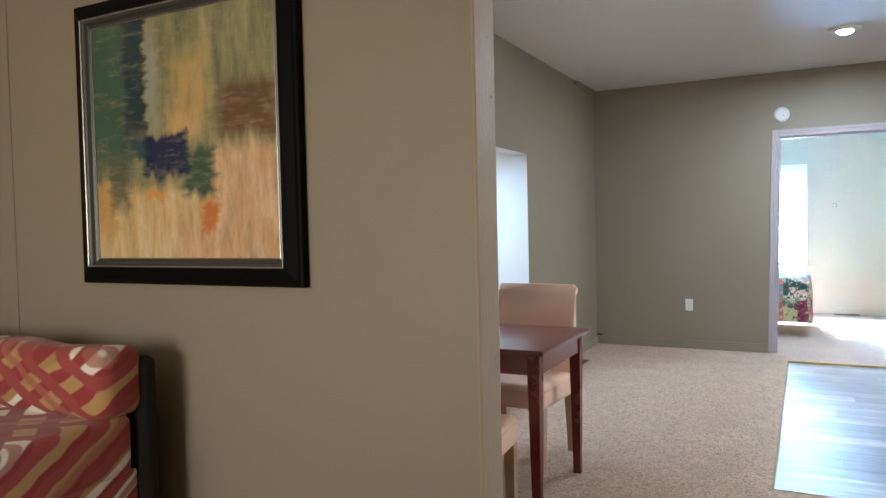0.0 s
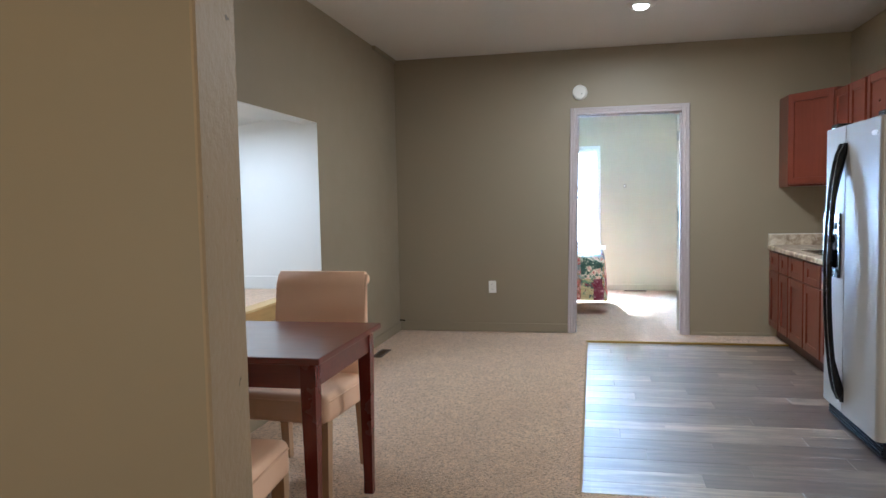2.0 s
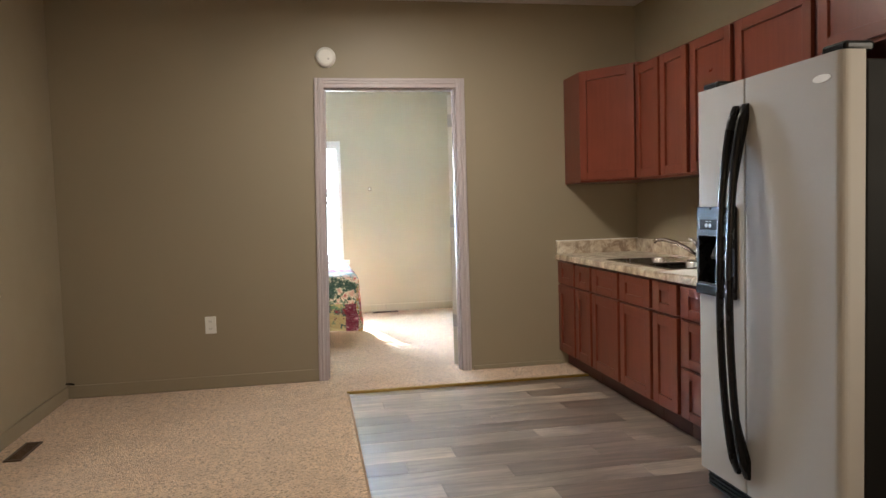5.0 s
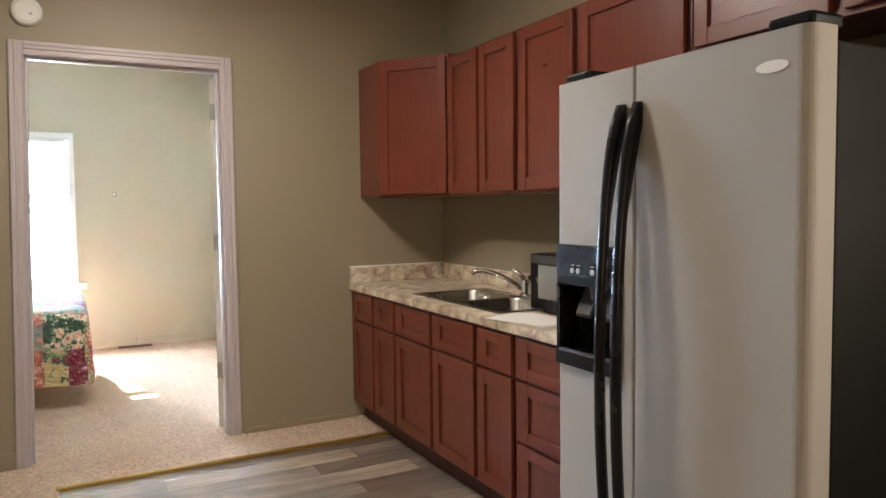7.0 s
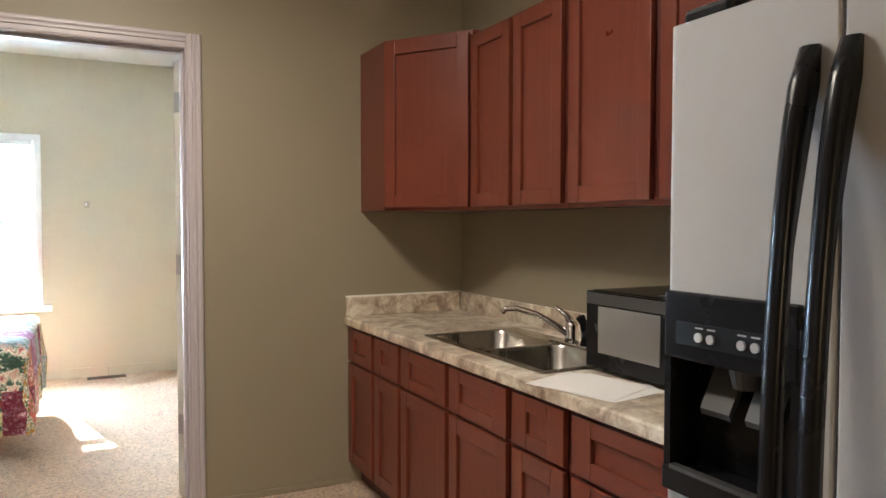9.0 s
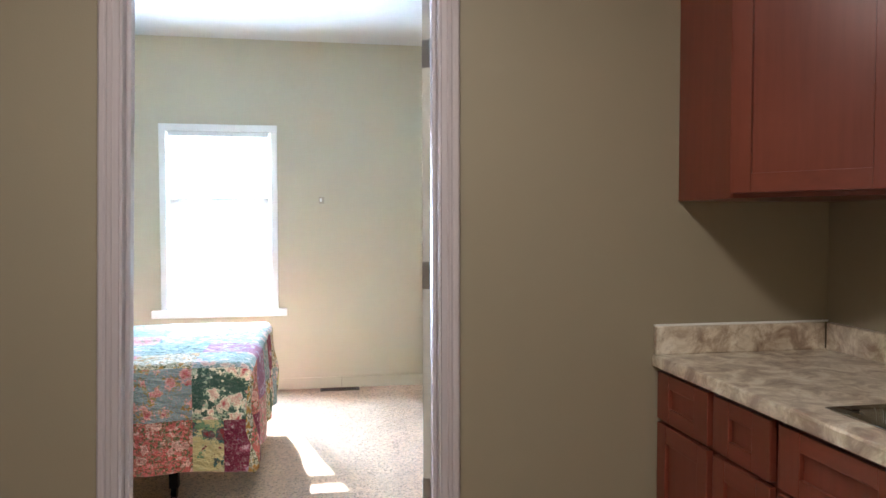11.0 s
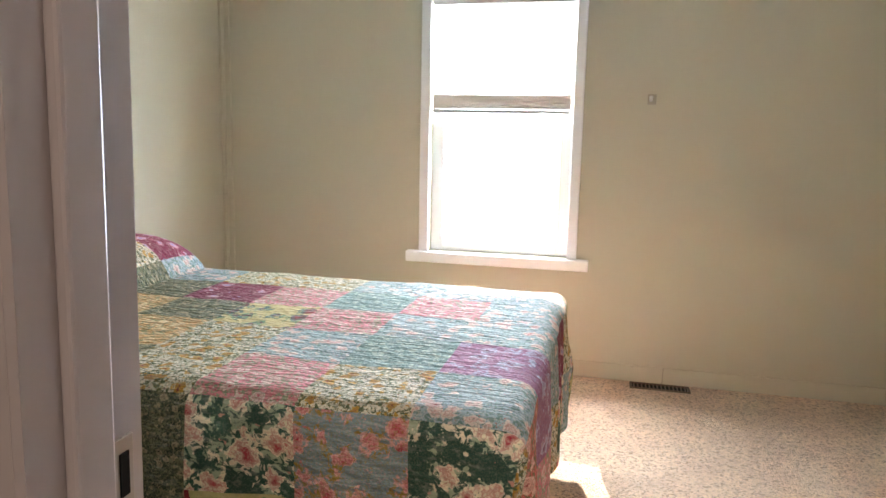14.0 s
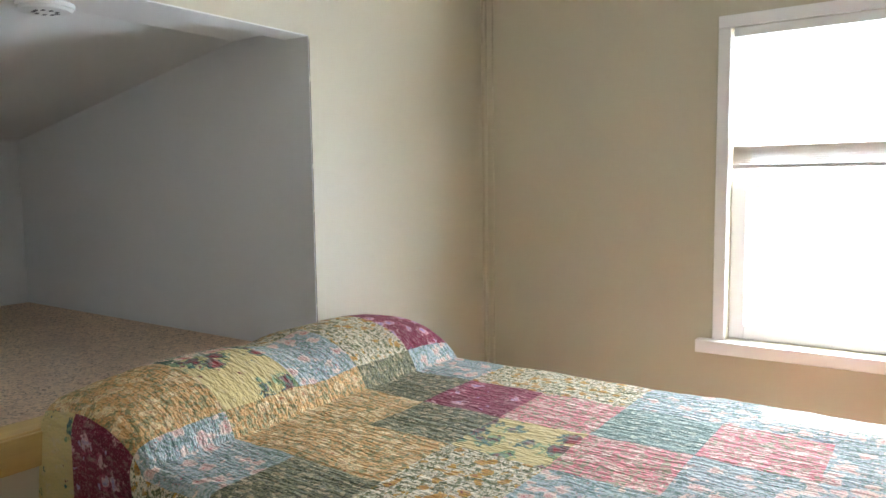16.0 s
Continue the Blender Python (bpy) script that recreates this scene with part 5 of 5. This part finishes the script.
# ---- living room ----
PX0, PX1, PZ0, PZ1 = -0.735, 0.416, 1.070, 2.205
pa = thing("painting", "abstract painting in blue, green and peach in a black frame", "painting")
Y = 2.66
def frame_ring(profile):
    """A mitred frame; profile: how far in from the outer edge, and how far off the wall."""
    bm, rings = bmesh.new(), []
    for k, out in profile:
        k, out = 0.92 * k, 0.8 * out
        rings.append([bm.verts.new(p) for p in ((PX0 + k, Y - out, PZ0 + k), (PX1 - k, Y - out, PZ0 + k), (PX1 - k, Y - out, PZ1 - k), (PX0 + k, Y - out, PZ1 - k))])
    for p, q in zip(rings, rings[1:]):
        for i in range(4):
            bm.faces.new((p[i], p[(i + 1) % 4], q[(i + 1) % 4], q[i]))
    return bm


part("outer_frame", frame_ring([(0.002, 0.002), (0.0, 0.034), (0.004, 0.040), (0.016, 0.043), (0.022, 0.049), (0.058, 0.066), (0.068, 0.072), (0.074, 0.070), (0.074, 0.030)]), FRAME_BLACK, pa)
part("fillet", frame_ring([(0.0738, 0.04), (0.0738, 0.074), (0.077, 0.076), (0.0805, 0.073), (0.0805, 0.04)]), SILVER, pa, "thin silver fillet")
part("inner_moulding", frame_ring([(0.0803, 0.04), (0.0803, 0.064), (0.088, 0.060), (0.098, 0.045), (0.108, 0.038), (0.108, 0.012)]), PEWTER, pa, "dark pewter inner moulding")
part("inner_fillet", frame_ring([(0.1078, 0.012), (0.1078, 0.040), (0.110, 0.041), (0.1125, 0.038), (0.1125, 0.012)]), SILVER, pa, "thin silver fillet")
CV = 0.102
part("canvas", bx(PX0 + CV, PX1 - CV, Y - 0.026, Y - 0.004, PZ0 + CV, PZ1 - CV), painting_mat(PX0 + CV, PX1 - CV, PZ0 + CV, PZ1 - CV), pa)


def cushion(x0, x1, y0, y1, z0, z1, r=0.06, puff=0.03):
    bm = box(bmesh.new(), x0, x1, y0, y1, z0, z1, bevel=r, seg=5)
    bmesh.ops.subdivide_edges(bm, edges=[e for e in bm.edges if e.calc_length() > 0.15], cuts=6, use_grid_fill=True)
    for v in bm.verts:
        k = noise.noise(v.co * 4.0) * 0.5 + noise.noise(v.co * 9.0) * 0.25
        v.co += Vector((0.3 * k, k, k)) * puff
    return bm


sf = thing("sofa", "sofa in a maroon, ochre and cream lattice print", "sofa")
bm = bmesh.new()
back = cushion(-2.1, -0.160, 2.28, 2.47, 0.61, 0.868, 0.06, 0.026)
part("back_cushion", back, SOFA, sf, smooth=True)
part("seat_cushion", cushion(-2.1, -0.17, 1.62, 2.42, 0.40, 0.625, 0.04, 0.015), SOFA, sf, smooth=True)
part("base", bx(-2.08, -0.18, 1.66, 2.44, 0.06, 0.42, bevel=0.015), SOFA, sf)
part("rear_shell", bx(-2.12, -0.152, 2.44, 2.525, 0.03, 0.820, bevel=0.036, seg=6), DARK_CLOTH, sf, "dark cloth-covered back shell")
for x in (-2.0, -0.3):
    for y in (1.72, 2.36):
        part("foot", bx(x - 0.025, x + 0.025, y - 0.025, y + 0.025, 0, 0.062), FRAME_BLACK, sf)
sf.location = (-0.035, 0.0, 0.0)

# ---- bedroom ----
BX0, BX1, BY0, BY1, BTOP = 0.06, 1.92, 9.025, 10.235, 0.62
bed = thing("bed", "double bed on a dark metal frame with box spring", "bed")
part("mattress", bx(BX0, BX1, BY0, BY1, 0.38, BTOP, bevel=0.05, seg=4), PAPER, bed)
part("box_spring", bx(BX0, BX1, BY0 + 0.005, BY1 - 0.005, 0.20, 0.38, bevel=0.02), PAPER, bed)
bm = bmesh.new()
box(bm, BX0 + 0.02, BX1 - 0.02, BY0 + 0.02, BY0 + 0.055, 0.165, 0.20)
box(bm, BX0 + 0.02, BX1 - 0.02, BY1 - 0.055, BY1 - 0.02, 0.165, 0.20)
box(bm, BX0 + 0.3, BX0 + 0.335, BY0 + 0.05, BY1 - 0.05, 0.165, 0.195)
box(bm, BX1 - 0.40, BX1 - 0.365, BY0 + 0.05, BY1 - 0.05, 0.165, 0.195)
part("metal_frame", bm, BLACK_MATT, bed)
for x in (BX0 + 0.30, 1.62):
    for y in (BY0 + 0.13, BY1 - 0.13):
        lg = part("leg", bx(x - 0.02, x + 0.02, y - 0.02, y + 0.02, 0.05, 0.20), BLACK_MATT, bed)
        part("caster", tube(bmesh.new(), [(x - 0.012, y, 0.027), (x + 0.012, y, 0.027)], 0.027, 14), BLACK, lg)

F = {
    "G": fabric("quilt_dark_green_sprig", (0.030, 0.048, 0.026), (0.46, 0.36, 0.22), (0.012, 0.016, 0.008), (0.20, 0.19, 0.10), 40, 0.42),
    "D": fabric("quilt_green_rose", (0.030, 0.082, 0.056), (0.86, 0.72, 0.52), (0.52, 0.045, 0.06), (0.42, 0.46, 0.30), 15, 0.62, 0.22),
    "C": fabric("quilt_cream_floral", (0.70, 0.63, 0.47), (0.50, 0.27, 0.045), (0.22, 0.03, 0.03), (0.085, 0.105, 0.045), 24, 0.44),
    "B": fabric("quilt_blue_floral", (0.33, 0.40, 0.42), (0.70, 0.55, 0.46), (0.46, 0.08, 0.09), (0.13, 0.215, 0.185), 21, 0.52),
    "S": fabric("quilt_grey_blue_bouquet", (0.215, 0.295, 0.310), (0.74, 0.36, 0.32), (0.50, 0.030, 0.06), (0.36, 0.22, 0.05), 19, 0.58, 0.25),
    "M": fabric("quilt_maroon_floral", (0.150, 0.003, 0.026), (0.62, 0.36, 0.36), (0.26, 0.26, 0.50), (0.32, 0.05, 0.09), 16, 0.42, 0.55),
    "P": fabric("quilt_pink_floral", (0.62, 0.17, 0.20), (0.72, 0.52, 0.44), (0.42, 0.015, 0.05), (0.24, 0.25, 0.15), 22, 0.48),
    "T": fabric("quilt_teal_sprig", (0.055, 0.130, 0.122), (0.46, 0.52, 0.42), (0.030, 0.06, 0.05), (0.26, 0.35, 0.29), 40, 0.42),
    "O": fabric("quilt_orange_floral", (0.60, 0.33, 0.13), (0.70, 0.54, 0.30), (0.40, 0.10, 0.03), (0.20, 0.19, 0.085), 22, 0.50),
    "Y": fabric("quilt_yellow_floral", (0.58, 0.46, 0.21), (0.05, 0.115, 0.10), (0.30, 0.015, 0.025), (0.17, 0.27, 0.14), 13, 0.52, 0.35),
    "L": fabric("quilt_lilac_floral", (0.27, 0.085, 0.165), (0.48, 0.46, 0.60), (0.155, 0.004, 0.045), (0.44, 0.25, 0.31), 16, 0.5, 0.35),
    "R": fabric("quilt_coral_floral", (0.62, 0.120, 0.100), (0.78, 0.46, 0.36), (0.34, 0.010, 0.025), (0.13, 0.12, 0.045), 20, 0.48),
}
# rows run from the door's side to the window's side, letters from foot to head
ROWS_Q = {-2: "MYRRYYGGDDCCMMOOO", -1: "DSDGRCMY", 0: "BCPCGBOO", 1: "LTBCOOYD", 2: "BBPYGOBC", 3: "BPTPMGCC", 4: "BBBCCBMM", 5: "CPDSRGMB", 6: "RMYODCRS"}
FOOT_Q = {-2: "MC", -1: "CR", 0: "RM", 1: "LP", 2: "BC", 3: "MD", 4: "CB", 5: "RY", 6: "PM"}
QX, QY0, QY1, QZ, CELL = 1.985, 8.965, 10.295, 0.645, 0.266


def over_edge(d, r=0.055):
    """How far out and down the cloth has gone, d metres of cloth past the start of an edge."""
    if d <= 0:
        return 0.0, 0.0
    if d < r * math.pi / 2:
        return r * math.sin(d / r), r * (1 - math.cos(d / r))
    return r + 0.015 * (d - r * math.pi / 2), r + 0.985 * (d - r * math.pi / 2)


def pillow_rise(x, y):
    """Two pillows end to end under the quilt, with a slight dip between them."""
    fx = max(0.0, 1 - ((x - 0.16) / 0.27) ** 2)
    fy = max(0.0, 1 - abs((y - 9.62) / 0.74) ** 5)
    dip = 0.022 * math.exp(-((y - 9.60) / 0.09) ** 2)
    return max(0.0, (0.160 + 0.012 * (y - 9.6) - dip) * fx ** 0.55 * fy ** 0.5)


bm = bmesh.new()
STEP = 0.0190
HEAD, ns, nt_ = 0.0, None, None
S_END, T_NEAR, T_END = QX + 0.455, -0.455, (QY1 - QY0) + 0.455
ns, nv = int((S_END - HEAD) / STEP), int((T_END - T_NEAR) / STEP)
grid = []
for i in range(ns + 1):
    s = HEAD + (S_END - HEAD) * i / ns
    row = []
    for j in range(nv + 1):
        t = T_NEAR + (T_END - T_NEAR) * j / nv
        ds = max(0.0, s - QX + 0.05)
        dn, df = max(0.0, -t + 0.05), max(0.0, t - (QY1 - QY0) + 0.05)
        dt = max(dn, df)
        sign = -1 if dn > 0 else 1
        both = math.hypot(ds, dt)
        if ds > 0 and dt > 0:
            if both > 0.50:
                both = 0.50 + (both - 0.50) * 0.10
            out, down = over_edge(both)
            k = 1 + 0.3 * min(1, both / 0.3) * (2 * ds * dt / max(1e-6, ds * ds + dt * dt))
            ox, oy = out * ds / math.hypot(ds, dt) * k, out * dt / math.hypot(ds, dt) * k
            x, y = QX - 0.05 + ox, (QY0 + 0.05 - oy) if sign < 0 else (QY1 - 0.05 + oy)
        elif ds > 0:
            out, down = over_edge(ds)
            x, y = QX - 0.05 + out, QY0 + t
        elif dt > 0:
            out, down = over_edge(dt)
            x, y = s, (QY0 + 0.05 - out) if sign < 0 else (QY1 - 0.05 + out)
        else:
            down, x, y = 0.0, s, QY0 + t
        z = QZ - down
        hang = min(1.0, down / 0.2)
        z += pillow_rise(x, min(max(y, QY0 + 0.03), QY1 - 0.03)) * (1 - hang)
        wav = noise.noise(Vector((x * 2.2, y * 2.2, 1.3)))
        fold = math.sin((s if dt > 0 else t) * 17 + 3 * wav) * 0.016 * hang
        if dt > 0 and ds == 0:
            y += sign * (fold + 0.02 * hang * wav)
        elif ds > 0:
            x += fold + 0.02 * hang * wav
        z += 0.007 * noise.noise(Vector((x * 5, y * 5, 4))) + 0.0035 * noise.noise(Vector((x * 18, y * 40, 7)))
        if down > 0.35:
            z += 0.02 * wav
        row.append(bm.verts.new((x, y, max(z, 0.10))))
    grid.append(row)
quilt = thing("quilt", "patchwork quilt of floral prints spread over bed and pillows", "quilt")
cells = {}
for i in range(ns):
    s = HEAD + (S_END - HEAD) * (i + 0.5) / ns
    for j in range(nv):
        t = T_NEAR + (T_END - T_NEAR) * (j + 0.5) / nv
        r = math.floor(t / CELL) if t >= 0 else (-1 if t > -0.225 else -2)
        r = min(6, r)
        if s > QX + 0.02:
            col = -1 if s < QX + 0.235 else -2
            letter = FOOT_Q[r][-1 - col]
        else:
            # the lowest row on the door's side is pieced from half patches
            col = min(7, int((QX + 0.02 - s) / CELL)) if r > -2 else int((QX + 0.02 - s) / (CELL / 2))
            letter = ROWS_Q[r][col]
        cells.setdefault((r, col, letter), []).append((i, j))
bm.normal_update()
co = [[v.co.copy() for v in row] for row in grid]
cloth = np.array([[list(v) for v in row] for row in co])
along_s, along_t = np.gradient(cloth, axis=0), np.gradient(cloth, axis=1)
facing = np.cross(along_s, along_t)
facing /= np.maximum(1e-9, np.linalg.norm(facing, axis=2, keepdims=True))
facing *= np.sign(facing[ns // 2, nv // 2, 2])
inside = cloth - 0.011 * facing
bm.free()
for (r, col, letter), quads in cells.items():
    ids, vs, fs = {}, [], []
    for i, j in quads:
        face = []
        for p in ((i, j), (i + 1, j), (i + 1, j + 1), (i, j + 1)):
            if p not in ids:
                ids[p] = len(vs)
                vs.append(co[p[0]][p[1]])
            face.append(ids[p])
        fs.append(face)
    me = bpy.data.meshes.new("patch")
    me.from_pydata(vs, [], fs)
    me.materials.append(F[letter])
    for p in me.polygons:
        p.use_smooth = True
    o = new("patch", me)
    o.parent = quilt
# lining a little inside the patches
fs = []
vs = [Vector(p) for p in inside.reshape(-1, 3)]
w = nv + 1
for i in range(ns):
    for j in range(nv):
        if HEAD + (S_END - HEAD) * i / ns > QX - 0.06 and not 0.02 < T_NEAR + (T_END - T_NEAR) * j / nv < QY1 - QY0 - 0.02:
            continue
        fs.append((i * w + j, (i + 1) * w + j, (i + 1) * w + j + 1, i * w + j + 1))
me = bpy.data.meshes.new("lining")
me.from_pydata(vs, [], fs)
me.materials.append(PAPER)
for p in me.polygons:
    p.use_smooth = True
o = new("lining", me)
o.parent = quilt
o["label"] = "plain white quilt lining"
for c in ((9.30, 0.33), (9.98, 0.31)):
    p = thing("pillow", "plump pillow tucked under the quilt", "pillow", "pillows on the bed")
    part("case", bx(0.06, 0.27, c[0] - c[1] + 0.06, c[0] + c[1] - 0.06, 0.622, 0.70, bevel=0.035, seg=4), PAPER, p, smooth=True)

# dresser
ds = thing("dresser", "orange-stained pine dresser with nickel knobs", "dresser")
RX0, RY0, RY1, RZ = 3.125, 9.14, 9.955, 0.685
part("carcass", bx(RX0 + 0.02, BRX - 0.01, RY0, RY1, 0.10, RZ - 0.03, bevel=0.004), ORANGE_WOOD, ds)
part("top", bx(RX0 - 0.018, BRX - 0.005, RY0 - 0.02, RY1 + 0.02, RZ - 0.028, RZ, bevel=0.008, seg=3), ORANGE_WOOD, ds)
part("cornice", bx(RX0 - 0.006, BRX - 0.008, RY0 - 0.010, RY1 + 0.010, RZ - 0.048, RZ - 0.028, bevel=0.006), ORANGE_WOOD, ds)
part("plinth", bx(RX0 - 0.016, BRX - 0.01, RY0 - 0.016, RY1 + 0.016, 0.0, 0.215, bevel=0.006), ORANGE_WOOD, ds)
part("plinth_moulding", bx(RX0 - 0.004, BRX - 0.01, RY0 - 0.006, RY1 + 0.006, 0.215, 0.245, bevel=0.008, seg=3), ORANGE_WOOD, ds)
for y0, y1 in ((RY0, RY0 + 0.032), (RY1 - 0.032, RY1)):
    part("corner_post", bx(RX0 + 0.004, RX0 + 0.022, y0, y1, 0.245, RZ - 0.048, bevel=0.003), ORANGE_WOOD, ds)
for z0, z1 in ((0.272, 0.440), (0.452, 0.622)):
    dw = part("drawer", bx(RX0, RX0 + 0.022, RY0 + 0.036, RY1 - 0.036, z0, z1, bevel=0.006, seg=3), ORANGE_WOOD, ds)
    part("drawer_panel", bx(RX0 - 0.004, RX0 + 0.004, RY0 + 0.056, RY1 - 0.056, z0 + 0.02, z1 - 0.02, bevel=0.003), ORANGE_WOOD, dw)
    y, zm = (RY0 + RY1) / 2, (z0 + z1) / 2 - 0.002
    bm = tube(bmesh.new(), [(RX0 - 0.003, y, zm), (RX0 - 0.014, y, zm), (RX0 - 0.020, y, zm), (RX0 - 0.027, y, zm), (RX0 - 0.030, y, zm)], [0.007, 0.008, 0.014, 0.013, 0.006], 18)
    for v in bm.verts:
        v.co.y = y + (v.co.y - y) * 1.75
    part("knob", bm, NICKEL_BRIGHT, dw, "bright nickel oval knob", True)

# ---- vinyl planks ----
vf = tagged(new("vinyl_floor"), "grey wood-look vinyl planks on the kitchen floor", kind="structure")
PW, PL, GAP = 0.152, 0.915, 0.0008
rng = random.Random(5)
row, y = 0, 4.302
starts = [0.0, 0.42, 0.17, 0.66, 0.30, 0.79, 0.52]
plank_me = {}
while y < 7.598:
    y1 = min(y + PW, 7.598)
    x = 1.812 - starts[row % 7] * PL
    while x < 4.0:
        a, b = max(x, 1.812), min(x + PL, 4.0)
        if b - a > 0.03:
            key = (round(b - a, 3), round(y1 - y, 3))
            if key not in plank_me:
                bm = bx(0, key[0] - GAP, 0, key[1] - GAP, -0.014, -0.006, bevel=0.0011, seg=1)
                me = bpy.data.meshes.new("plank")
                bm.to_mesh(me)
                bm.free()
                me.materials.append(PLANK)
                plank_me[key] = me
            o = new("plank", plank_me[key])
            o.parent = vf
            o.location = (a, y, rng.uniform(-0.0002, 0.0002))
        x += PL
    row += 1
    y += PW
# frayed carpet edge along the vinyl
rng = random.Random(9)
vs, fs = [], []
def tuft(x, y, dx, dy):
    h, w = rng.uniform(0.002, 0.007), rng.uniform(0.0015, 0.003)
    L = rng.uniform(0.003, 0.008)
    n = len(vs)
    vs.extend([(x - dy * w, y + dx * w, -0.004), (x + dy * w, y - dx * w, -0.004), (x + dx * L, y + dy * L, h - 0.006), (x, y, h)])
    fs.extend([(n, n + 1, n + 2), (n, n + 2, n + 3), (n + 1, n + 3, n + 2)])
for i in range(2600):
    tuft(1.808 + rng.uniform(-0.004, 0.003), rng.uniform(4.3, 7.59), 1, rng.uniform(-0.6, 0.6))
for i in range(2200):
    tuft(rng.uniform(1.81, 4.0), 4.297 + rng.uniform(-0.003, 0.004), rng.uniform(-0.6, 0.6), 1)
me = bpy.data.meshes.new("carpet_fringe")
me.from_pydata(vs, [], fs)
me.materials.append(plain("cut_pile", (0.72, 0.58, 0.43), 0.95, relief=0))
tagged(new("carpet_fringe", me), "frayed cut edge of the beige carpet", "carpet edge", kind="stuff")
